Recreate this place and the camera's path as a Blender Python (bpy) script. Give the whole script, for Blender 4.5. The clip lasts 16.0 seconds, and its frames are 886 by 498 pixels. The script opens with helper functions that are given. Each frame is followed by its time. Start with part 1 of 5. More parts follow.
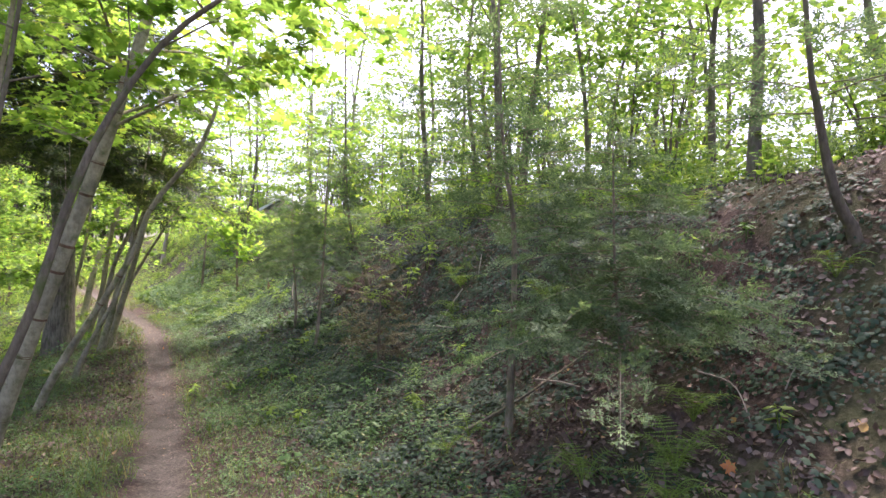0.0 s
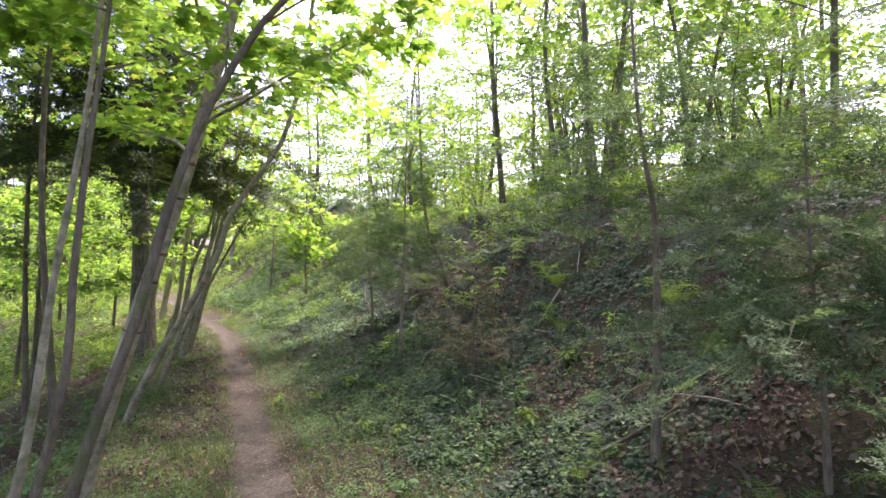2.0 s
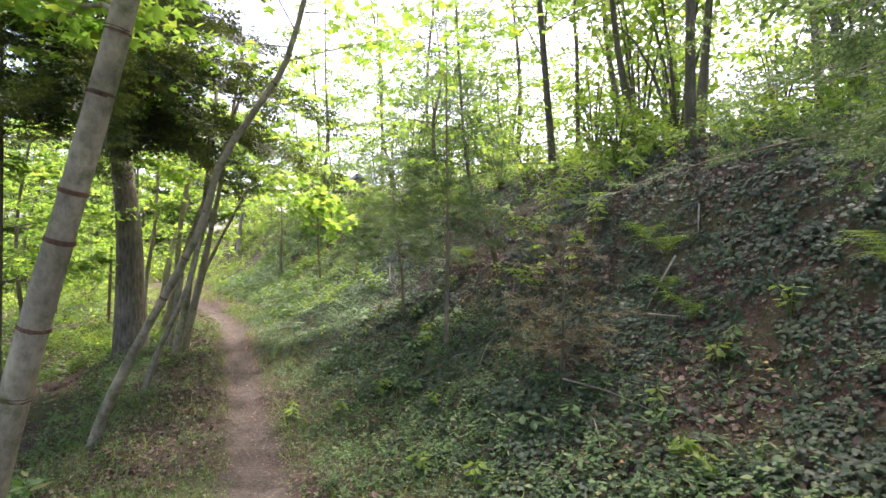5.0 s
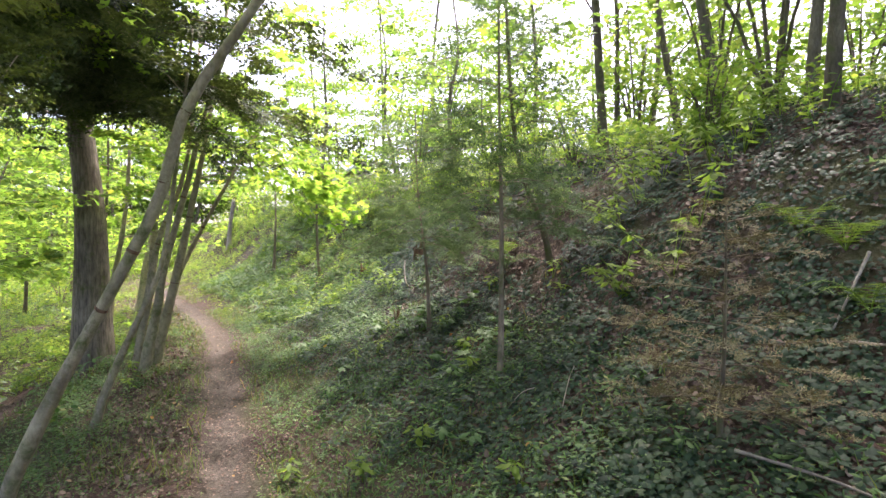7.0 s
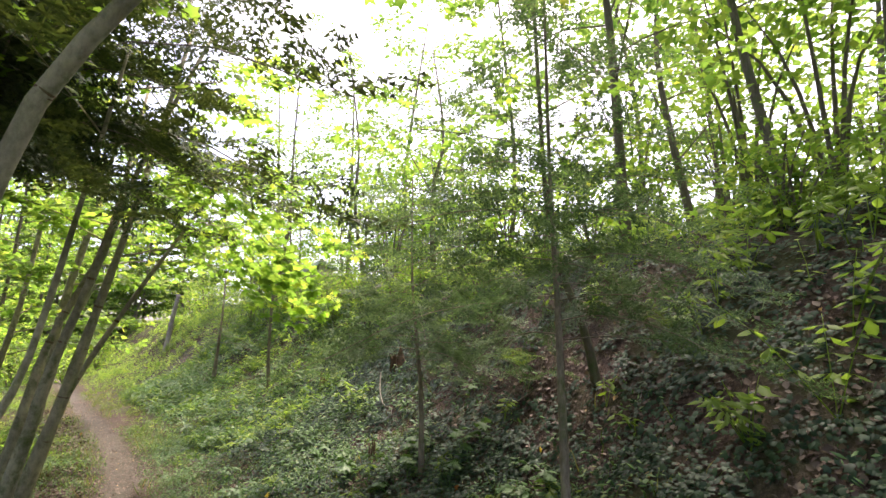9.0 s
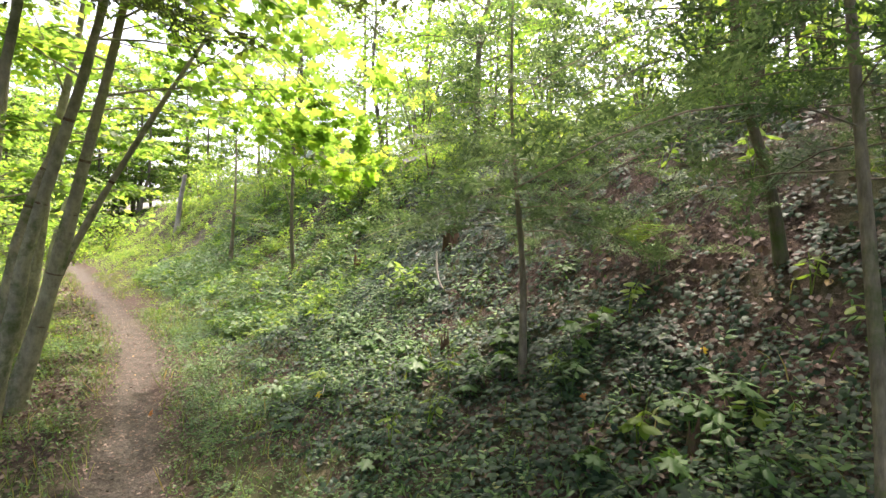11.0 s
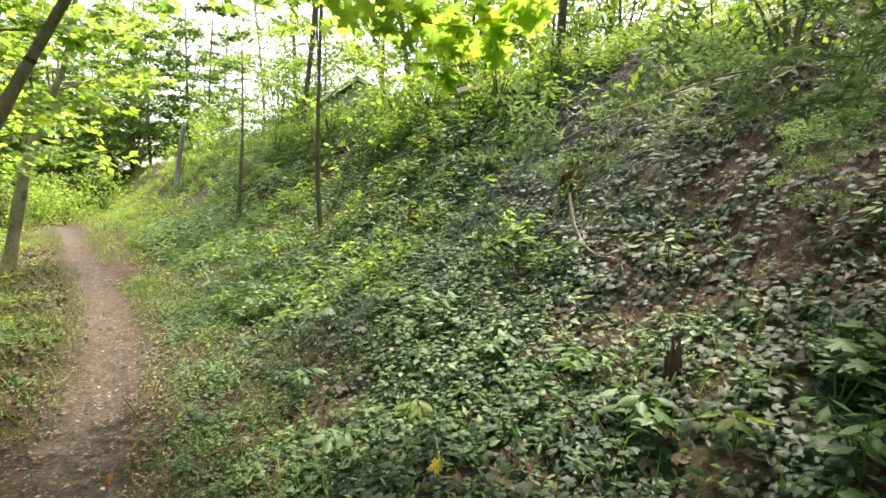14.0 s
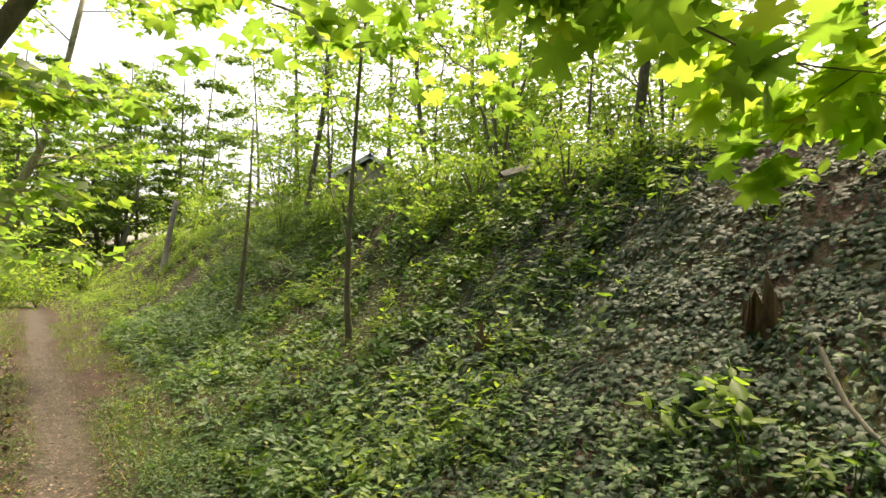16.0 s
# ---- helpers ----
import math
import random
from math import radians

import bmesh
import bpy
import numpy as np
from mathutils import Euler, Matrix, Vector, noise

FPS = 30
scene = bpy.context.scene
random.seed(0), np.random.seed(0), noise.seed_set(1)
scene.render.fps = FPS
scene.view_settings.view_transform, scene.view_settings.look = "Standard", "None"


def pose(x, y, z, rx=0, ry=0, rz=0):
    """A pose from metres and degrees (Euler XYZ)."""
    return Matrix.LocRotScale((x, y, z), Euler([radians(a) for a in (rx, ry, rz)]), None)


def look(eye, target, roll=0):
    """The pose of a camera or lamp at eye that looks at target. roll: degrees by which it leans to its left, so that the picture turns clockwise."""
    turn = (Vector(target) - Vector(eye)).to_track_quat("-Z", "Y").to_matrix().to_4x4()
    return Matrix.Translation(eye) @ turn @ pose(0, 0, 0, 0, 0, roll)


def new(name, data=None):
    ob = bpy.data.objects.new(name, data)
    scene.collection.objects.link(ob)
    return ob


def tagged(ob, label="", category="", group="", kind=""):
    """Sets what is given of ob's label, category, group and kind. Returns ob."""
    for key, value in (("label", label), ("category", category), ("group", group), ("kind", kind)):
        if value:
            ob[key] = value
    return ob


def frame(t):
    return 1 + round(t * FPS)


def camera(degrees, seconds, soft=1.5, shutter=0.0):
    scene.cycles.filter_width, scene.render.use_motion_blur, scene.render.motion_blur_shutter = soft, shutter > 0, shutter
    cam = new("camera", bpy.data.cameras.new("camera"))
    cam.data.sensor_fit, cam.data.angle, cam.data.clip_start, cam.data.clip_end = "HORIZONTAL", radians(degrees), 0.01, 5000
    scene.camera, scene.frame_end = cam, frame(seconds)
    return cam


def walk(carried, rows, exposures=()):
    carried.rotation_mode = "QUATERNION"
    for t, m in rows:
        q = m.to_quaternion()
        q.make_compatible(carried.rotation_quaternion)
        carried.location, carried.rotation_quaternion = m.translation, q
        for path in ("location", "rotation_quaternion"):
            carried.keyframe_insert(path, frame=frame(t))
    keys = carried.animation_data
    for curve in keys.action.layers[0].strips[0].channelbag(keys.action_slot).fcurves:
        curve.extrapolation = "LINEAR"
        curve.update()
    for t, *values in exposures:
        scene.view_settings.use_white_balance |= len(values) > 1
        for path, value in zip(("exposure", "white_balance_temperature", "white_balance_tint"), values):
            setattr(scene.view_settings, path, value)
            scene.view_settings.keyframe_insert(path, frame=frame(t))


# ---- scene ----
cam = camera(79.2, 16.0)
PATH = [
    (0, (0.005, -0.022, 1.486), (-0.003, 1.976, 1.573), 1.0),
    (0.5, (-0.025, 0.012, 1.465), (-0.092, 2.01, 1.535), 0.4),
    (1, (-0.022, 0.049, 1.473), (-0.134, 2.044, 1.54), -0.0),
    (1.5, (-0.176, 0.226, 1.453), (-0.333, 2.218, 1.52), -0.3),
    (2, (-0.568, 0.529, 1.503), (-0.768, 2.518, 1.584), -0.3),
    (2.5, (-0.696, 0.785, 1.497), (-0.927, 2.768, 1.622), -0.9),
    (3, (-0.65, 1.307, 1.432), (-0.9, 3.288, 1.559), -1.6),
    (3.5, (-0.687, 1.566, 1.444), (-0.939, 3.545, 1.585), -1.7),
    (4, (-1.012, 1.861, 1.399), (-1.268, 3.84, 1.534), -1.4),
    (4.5, (-1.191, 2.135, 1.358), (-1.444, 4.118, 1.427), -1.2),
    (4.7, (-1.248, 2.253, 1.338), (-1.489, 4.238, 1.369), -1.5),
    (6.8, (-1.987, 3.869, 1.273), (-2.205, 5.857, 1.287), -1.1),
    (7, (-2.072, 4.103, 1.3), (-2.287, 6.091, 1.315), -1.1),
    (7.5, (-2.114, 4.497, 1.396), (-2.305, 6.486, 1.484), -1.1),
    (8, (-2.233, 5.059, 1.35), (-2.31, 7.016, 1.758), -0.7),
    (8.2, (-2.306, 5.236, 1.347), (-2.361, 7.184, 1.795), -0.4),
    (10.3, (-3.222, 6.601, 1.275), (-3.303, 8.588, 1.492), 1.2),
    (10.5, (-3.277, 6.764, 1.221), (-3.353, 8.755, 1.397), 1.0),
    (11, (-3.428, 7.174, 1.201), (-3.501, 9.173, 1.204), 1.1),
    (11.5, (-3.561, 7.484, 1.183), (-3.648, 9.477, 1.045), 0.9),
    (11.9, (-3.796, 7.898, 1.211), (-3.896, 9.888, 1.039), 1.4),
    (12, (-3.849, 7.967, 1.22), (-3.935, 9.959, 1.063), 1.2),
    (12.5, (-3.966, 8.295, 1.196), (-4.058, 10.29, 1.08), 1.0),
    (13, (-4.063, 8.747, 1.123), (-4.164, 10.741, 1.014), 0.9),
    (13.5, (-4.302, 9.098, 1.069), (-4.418, 11.092, 0.97), 1.1),
    (14, (-4.442, 9.345, 1.02), (-4.529, 11.338, 0.889), 1.2),
    (14.5, (-4.738, 9.675, 1.126), (-4.801, 11.667, 0.952), 1.4),
    (15, (-4.866, 10.138, 1.25), (-4.926, 12.135, 1.17), 1.3),
    (15.5, (-5.073, 10.424, 1.297), (-5.123, 12.424, 1.324), 1.3),
    (16, (-5.359, 10.764, 1.401), (-5.399, 12.759, 1.543), 1.6),
]
EXPOSURES = [(0.0, 2.35, 6200, 33), (4.5, 2.35, 6300, 31), (7.2, 2.55, 6400, 29), (8.0, 2.0, 6600, 26), (10.4, 2.4, 6700, 22), (11.2, 2.55, 6700, 23), (12.5, 2.5, 6800, 20), (13.5, 2.4, 6900, 19), (15.0, 2.1, 7400, 15), (16.0, 1.8, 8000, 13)]
walk(cam, [(t, look(eye, target, roll)) for t, eye, target, roll in PATH], EXPOSURES)

# ---- light ----
SUN_AZ, SUN_EL = radians(18), radians(67)      # clockwise from +y
world = bpy.data.worlds.new("sky")
scene.world = world
world.use_nodes = True
wn = world.node_tree
sky = wn.nodes.new("ShaderNodeTexSky")
sky.sky_type, sky.sun_disc = "NISHITA", False
sky.sun_elevation, sky.sun_rotation = SUN_EL, SUN_AZ
sky.air_density, sky.dust_density, sky.ozone_density = 1.0, 6.0, 0.6
wn.nodes["Background"].inputs["Strength"].default_value = 0.15
wn.links.new(sky.outputs[0], wn.nodes["Background"].inputs["Color"])
sun = new("sun", bpy.data.lights.new("sun", "SUN"))
sun.data.energy, sun.data.angle, sun.data.color = 1.8, radians(3.0), (1.0, 0.93, 0.82)
toward = Vector((math.sin(SUN_AZ) * math.cos(SUN_EL), math.cos(SUN_AZ) * math.cos(SUN_EL), math.sin(SUN_EL)))
sun.matrix_world = toward.to_track_quat("Z", "Y").to_matrix().to_4x4()

# ---- materials ----


def material(name):
    m = bpy.data.materials.new(name)
    m.use_nodes = True
    nt = m.node_tree
    bsdf = nt.nodes["Principled BSDF"]
    return m, nt, bsdf


def ramp(nt, fac, stops):
    r = nt.nodes.new("ShaderNodeValToRGB")
    els = r.color_ramp.elements
    while len(els) < len(stops):
        els.new(0.5)
    for e, (p, c) in zip(els, stops):
        e.position, e.color = p, (*c, 1)
    nt.links.new(fac, r.inputs[0])
    return r.outputs[0]


def noise_node(nt, scale, detail=4.0, rough=0.6, coords=None):
    n = nt.nodes.new("ShaderNodeTexNoise")
    n.inputs["Scale"].default_value, n.inputs["Detail"].default_value, n.inputs["Roughness"].default_value = scale, detail, rough
    if coords is None:
        coords = nt.nodes.new("ShaderNodeTexCoord").outputs["Object"]
    nt.links.new(coords, n.inputs["Vector"])
    return n.outputs["Fac"]


def mix_rgb(nt, fac, a, b, kind="MIX"):
    m = nt.nodes.new("ShaderNodeMix")
    m.data_type, m.blend_type = "RGBA", kind
    for sock, v in ((m.inputs[0], fac), (m.inputs[6], a), (m.inputs[7], b)):
        if isinstance(v, (int, float)):
            sock.default_value = v
        elif isinstance(v, tuple):
            sock.default_value = (*v, 1)
        else:
            nt.links.new(v, sock)
    return m.outputs[2]


def bump(nt, bsdf, height, strength, dist=0.02):
    b = nt.nodes.new("ShaderNodeBump")
    b.inputs["Strength"].default_value, b.inputs["Distance"].default_value = strength, dist
    nt.links.new(height, b.inputs["Height"])
    nt.links.new(b.outputs[0], bsdf.inputs["Normal"])


def leaf_material(name, stops, through_light=0.4, rough=0.5, spec=0.4, warm=(1.9, 1.65, 0.6)):
    """Foliage: each leaf its own tone, light passes through."""
    m, nt, bsdf = material(name)
    geo = nt.nodes.new("ShaderNodeNewGeometry")
    tone = ramp(nt, geo.outputs["Random Per Island"], stops)
    patch = ramp(nt, noise_node(nt, 2.3, 3.0), [(0.3, (0.7, 0.75, 0.75)), (0.7, (1.2, 1.15, 1.0))])
    tone = mix_rgb(nt, 1.0, tone, patch, "MULTIPLY")
    nt.links.new(tone, bsdf.inputs["Base Color"])
    bsdf.inputs["Roughness"].default_value, bsdf.inputs["Specular IOR Level"].default_value = rough, spec
    tr = nt.nodes.new("ShaderNodeBsdfTranslucent")
    nt.links.new(mix_rgb(nt, 1.0, tone, warm, "MULTIPLY"), tr.inputs["Color"])
    mx = nt.nodes.new("ShaderNodeMixShader")
    mx.inputs[0].default_value = through_light
    nt.links.new(bsdf.outputs[0], mx.inputs[1])
    nt.links.new(tr.outputs[0], mx.inputs[2])
    nt.links.new(mx.outputs[0], nt.nodes["Material Output"].inputs["Surface"])
    return m


def bark_material(name, dark, light, scale=14.0, moss=0.0, depth=0.6, stretch=0.25):
    m, nt, bsdf = material(name)
    tc = nt.nodes.new("ShaderNodeTexCoord")
    mp = nt.nodes.new("ShaderNodeMapping")
    mp.inputs["Scale"].default_value = (1, 1, stretch)
    nt.links.new(tc.outputs["Object"], mp.inputs[0])
    fine = noise_node(nt, scale * 3, 6, 0.7, mp.outputs[0])
    wide = noise_node(nt, 3.0, 3, 0.6, tc.outputs["Object"])
    c = ramp(nt, fine, [(0.3, dark), (0.62, light)])
    c = mix_rgb(nt, 1.0, c, ramp(nt, wide, [(0.3, (0.65, 0.65, 0.62)), (0.7, (1.2, 1.2, 1.15))]), "MULTIPLY")
    if moss:
        c = mix_rgb(nt, ramp(nt, noise_node(nt, 5.0, 5, 0.7, tc.outputs["Object"]), [(0.62 - moss, (0, 0, 0)), (0.75 - moss * 0.5, (1, 1, 1))]), c, (0.07, 0.095, 0.025))
    nt.links.new(c, bsdf.inputs["Base Color"])
    bsdf.inputs["Roughness"].default_value, bsdf.inputs["Specular IOR Level"].default_value = 0.85, 0.25
    bump(nt, bsdf, fine, depth, 0.012)
    return m


MAPLE = leaf_material("maple_leaf", [(0.0, (0.07, 0.14, 0.015)), (0.45, (0.10, 0.19, 0.02)), (0.9, (0.15, 0.24, 0.025)), (1.0, (0.22, 0.26, 0.03))], 0.65, 0.5, 0.35, (2.6, 2.4, 2.8))
MAPLE_FAR = leaf_material("woodland_leaf", [(0.0, (0.05, 0.11, 0.018)), (0.5, (0.09, 0.16, 0.025)), (1.0, (0.15, 0.21, 0.04))], 0.6, 0.6, 0.25, (2.2, 2.15, 2.0))
BRIGHT = leaf_material("shrub_leaf", [(0.0, (0.07, 0.14, 0.02)), (0.5, (0.12, 0.20, 0.03)), (1.0, (0.20, 0.26, 0.05))], 0.55, 0.5, 0.3, (2.1, 2.1, 1.5))
HERB = leaf_material("herb_leaf", [(0.0, (0.04, 0.09, 0.03)), (0.5, (0.066, 0.138, 0.045)), (0.9, (0.1, 0.175, 0.055)), (1.0, (0.17, 0.18, 0.07))], 0.3, 0.5, 0.3, (1.6, 1.7, 0.6))
IVY = leaf_material("ivy_leaf", [(0.0, (0.013, 0.032, 0.016)), (0.5, (0.022, 0.048, 0.025)), (0.92, (0.035, 0.067, 0.034)), (1.0, (0.06, 0.092, 0.042))], 0.12, 0.5, 0.2)
GRASS = leaf_material("grass_blade", [(0.0, (0.07, 0.13, 0.03)), (0.6, (0.11, 0.18, 0.045)), (0.9, (0.16, 0.19, 0.05)), (1.0, (0.28, 0.23, 0.10))], 0.3, 0.55, 0.3)
NEEDLE = leaf_material("hemlock_needle", [(0.0, (0.055, 0.095, 0.045)), (0.6, (0.088, 0.14, 0.066)), (1.0, (0.16, 0.22, 0.115))], 0.45, 0.6, 0.25, (1.4, 1.45, 1.0))
NEEDLE_DARK = leaf_material("old_needle", [(0.0, (0.03, 0.055, 0.026)), (1.0, (0.075, 0.11, 0.05))], 0.25, 0.6, 0.25)
NEEDLE_DEAD = leaf_material("dead_needle", [(0.0, (0.10, 0.088, 0.046)), (0.6, (0.16, 0.146, 0.082)), (1.0, (0.23, 0.21, 0.13))], 0.2, 0.8, 0.2, (1.1, 1.0, 0.8))
FERN = leaf_material("fern_frond", [(0.0, (0.085, 0.165, 0.03)), (1.0, (0.15, 0.25, 0.055))], 0.4, 0.55, 0.3)
LITTER = leaf_material("fallen_leaf", [(0.0, (0.055, 0.036, 0.026)), (0.4, (0.1, 0.067, 0.05)), (0.85, (0.15, 0.108, 0.085)), (0.98, (0.23, 0.18, 0.145)), (1.0, (0.36, 0.22, 0.05))], 0.08, 0.65, 0.35, (1.1, 1.0, 0.8))
YELLOW = leaf_material("yellow_leaf", [(0.0, (0.62, 0.42, 0.02)), (1.0, (0.66, 0.46, 0.03))], 0.2, 0.5, 0.4)
RUST = leaf_material("rust_leaf", [(0.0, (0.30, 0.12, 0.04)), (1.0, (0.42, 0.17, 0.05))], 0.4, 0.5, 0.3)
SMOOTH_BARK = bark_material("smooth_grey_bark", (0.175, 0.155, 0.105), (0.34, 0.305, 0.215), 8.0, 0.1, 0.25, 0.6)
MID_BARK = bark_material("brown_grey_bark", (0.075, 0.062, 0.044), (0.165, 0.14, 0.1), 12.0, 0.1, 0.5)
ROUGH_BARK = bark_material("furrowed_bark", (0.05, 0.042, 0.035), (0.24, 0.21, 0.175), 9.0, 0.06, 1.0, 0.16)
HEM_BARK = bark_material("hemlock_bark", (0.095, 0.075, 0.054), (0.24, 0.195, 0.145), 16.0, 0.08, 0.6)
MOSSY_BARK = bark_material("mossy_bark", (0.075, 0.06, 0.042), (0.16, 0.13, 0.09), 14.0, 0.12, 0.6)
PALE_WOOD = bark_material("bleached_wood", (0.15, 0.13, 0.105), (0.32, 0.285, 0.24), 16.0, 0.0, 0.4)
ROTTEN_WOOD = bark_material("rotten_wood", (0.055, 0.03, 0.018), (0.17, 0.10, 0.06), 10.0, 0.1, 1.0)

# ---- lie of the land ----
# trail's centre line, its height, and the cross-section of the hillside (distance to the uphill side, height)
CY = [-30, -8, 0, 4.23, 6.62, 8.73, 11.68, 13.66, 15.43, 19.86, 25.2, 33, 60]
CX = [14, 3.6, -0.05, -2.16, -3.43, -4.54, -6.24, -7.34, -8.62, -12.3, -16.6, -23, -48]
ZY = [-30, -5, 0, 4, 8.7, 11, 14, 16.5, 25, 40, 80]
ZZ = [0.6, 0.2, 0, -0.25, -0.45, -0.28, -0.16, -0.08, 0.22, 0.5, 1.0]
PD = [-60, -20, -12, -8, -5, -3, -1.6, -1.2, -0.6, -0.3, 0, 0.3, 0.6, 1, 1.5, 2.2, 2.7, 3.2, 3.5, 3.8, 4.2, 5, 5.8, 6.5, 8, 12, 60]
PZ = [-5, -3.2, -2.5, -1.8, -1.1, -0.6, -0.22, -0.12, -0.03, 0.0, -0.03, 0, 0.02, 0.12, 0.3, 0.58, 0.85, 1.2, 1.52, 1.8, 2.3, 2.92, 3.25, 3.36, 3.45, 3.6, 4.4]
LINE_Y = np.arange(-30, 60, 0.05)
kern = np.exp(-0.5 * (np.arange(-40, 41) / 16) ** 2)
LINE_X = np.convolve(np.pad(np.interp(LINE_Y, CY, CX), 40, mode="reflect", reflect_type="odd"), kern / kern.sum(), "valid")
LINE_T = np.gradient(LINE_X, LINE_Y)
rng = np.random.default_rng(7)


def along(x, y):
    """Where a place lies along the trail, and how far to its uphill side."""
    x, y = np.asarray(x, float), np.asarray(y, float)
    t0 = np.interp(y, LINE_Y, LINE_T)
    shear = (x - np.interp(y, LINE_Y, LINE_X)) / np.sqrt(1 + t0 * t0)
    s = y.copy()
    for _ in range(6):
        t = np.interp(s, LINE_Y, LINE_T)
        s = s - np.clip(((s - y) + t * (np.interp(s, LINE_Y, LINE_X) - x)) / (1 + t * t), -2, 2)
    t = np.interp(s, LINE_Y, LINE_T)
    d = ((x - np.interp(s, LINE_Y, LINE_X)) - (y - s) * t) / np.sqrt(1 + t * t)
    w = np.clip((np.abs(shear) - 7) / 5, 0, 1)
    return s * (1 - w) + y * w, d * (1 - w) + shear * w


def value_noise(x, y, scale, seed):
    g = np.random.default_rng(seed).random((64, 64))
    u, v = np.asarray(x) * scale, np.asarray(y) * scale
    i, j = np.floor(u).astype(int), np.floor(v).astype(int)
    f, h = u - i, v - j
    f, h = f * f * (3 - 2 * f), h * h * (3 - 2 * h)
    i, j, i1, j1 = i % 64, j % 64, (i + 1) % 64, (j + 1) % 64
    return (g[i, j] * (1 - f) + g[i1, j] * f) * (1 - h) + (g[i, j1] * (1 - f) + g[i1, j1] * f) * h - 0.5


def height(x, y):
    s, d = along(x, y)
    shift = np.clip((8.0 - s) / 4.0, 0, 1) ** 1.3 * 0.95 * (1 - np.clip((d - 3) / 2, 0, 0.8))
    w = np.clip((s - 4.5) / 3.2, 0, 1)
    up = np.interp(np.where(d > 0.6, np.maximum(d - shift, 0.6), d), PD, PZ)
    up = np.where(d > 0, up * (0.88 + 0.12 * w), up)
    rough = np.clip((np.abs(d) - 0.2) / 1.2, 0.12, 1)
    bumps = 0.16 * value_noise(x, y, 0.9, 3) + 0.07 * value_noise(x, y, 2.6, 4) + 0.035 * value_noise(x, y, 8.0, 5)
    return np.interp(s, ZY, ZZ) + up + bumps * rough


def spot(s, d):
    """Place at s along the trail and d to its uphill side."""
    s, d = np.asarray(s, float), np.asarray(d, float)
    t = np.interp(s, LINE_Y, LINE_T)
    l = np.sqrt(1 + t * t)
    x, y = np.interp(s, LINE_Y, LINE_X) + d / l, s - d * t / l
    return np.stack([x, y, height(x, y)], -1)


def slope_normal(p):
    e = 0.05
    gx = (height(p[:, 0] + e, p[:, 1]) - height(p[:, 0] - e, p[:, 1])) / (2 * e)
    gy = (height(p[:, 0], p[:, 1] + e) - height(p[:, 0], p[:, 1] - e)) / (2 * e)
    n = np.stack([-gx, -gy, np.ones(len(p))], -1)
    return n / np.linalg.norm(n, axis=1, keepdims=True)


# ---- mesh tools ----


def mesh_of(name, v, f, mat, smooth=True):
    v, f = np.asarray(v, np.float32), np.asarray(f, np.int32)
    me = bpy.data.meshes.new(name)
    me.vertices.add(len(v))
    me.vertices.foreach_set("co", v.ravel())
    n, k = f.shape
    me.loops.add(n * k)
    me.loops.foreach_set("vertex_index", f.ravel())
    me.polygons.add(n)
    me.polygons.foreach_set("loop_start", np.arange(0, n * k, k, dtype=np.int32))
    me.polygons.foreach_set("use_smooth", np.full(n, smooth))
    me.materials.append(mat)
    me.update(calc_edges=True)
    return me


def joined(pieces):
    vs, fs, o = [], [], 0
    for v, f in pieces:
        vs.append(v)
        fs.append(np.asarray(f) + o)
        o += len(v)
    return np.concatenate(vs), np.concatenate(fs)


def part(name, vf, mat, parent=None, label="", smooth=True):
    ob = new(name, mesh_of(name, vf[0], vf[1], mat, smooth))
    if parent is not None:
        ob.parent = parent
        ob.matrix_parent_inverse = Matrix.Translation(-Vector(parent.location))
    if label:
        tagged(ob, label)
    return ob


def base(name, at, label, category, group=""):
    ob = new(name)
    ob.location = Vector([float(c) for c in at])
    ob.empty_display_size = 0.1
    return tagged(ob, label, category, group)


def curve_points(pts, n):
    """n points on a smooth line through pts."""
    p = np.asarray(pts, float)
    if len(p) < 3:
        return p[0] + (p[-1] - p[0]) * np.linspace(0, 1, n)[:, None]
    q = np.vstack([2 * p[0] - p[1], p, 2 * p[-1] - p[-2]])
    u = np.linspace(0, len(p) - 1 - 1e-6, n)
    i, t = u.astype(int), (u - u.astype(int))[:, None]
    a, b, c, d = q[i], q[i + 1], q[i + 2], q[i + 3]
    return 0.5 * (2 * b + (c - a) * t + (2 * a - 5 * b + 4 * c - d) * t * t + (3 * b - a - 3 * c + d) * t ** 3)


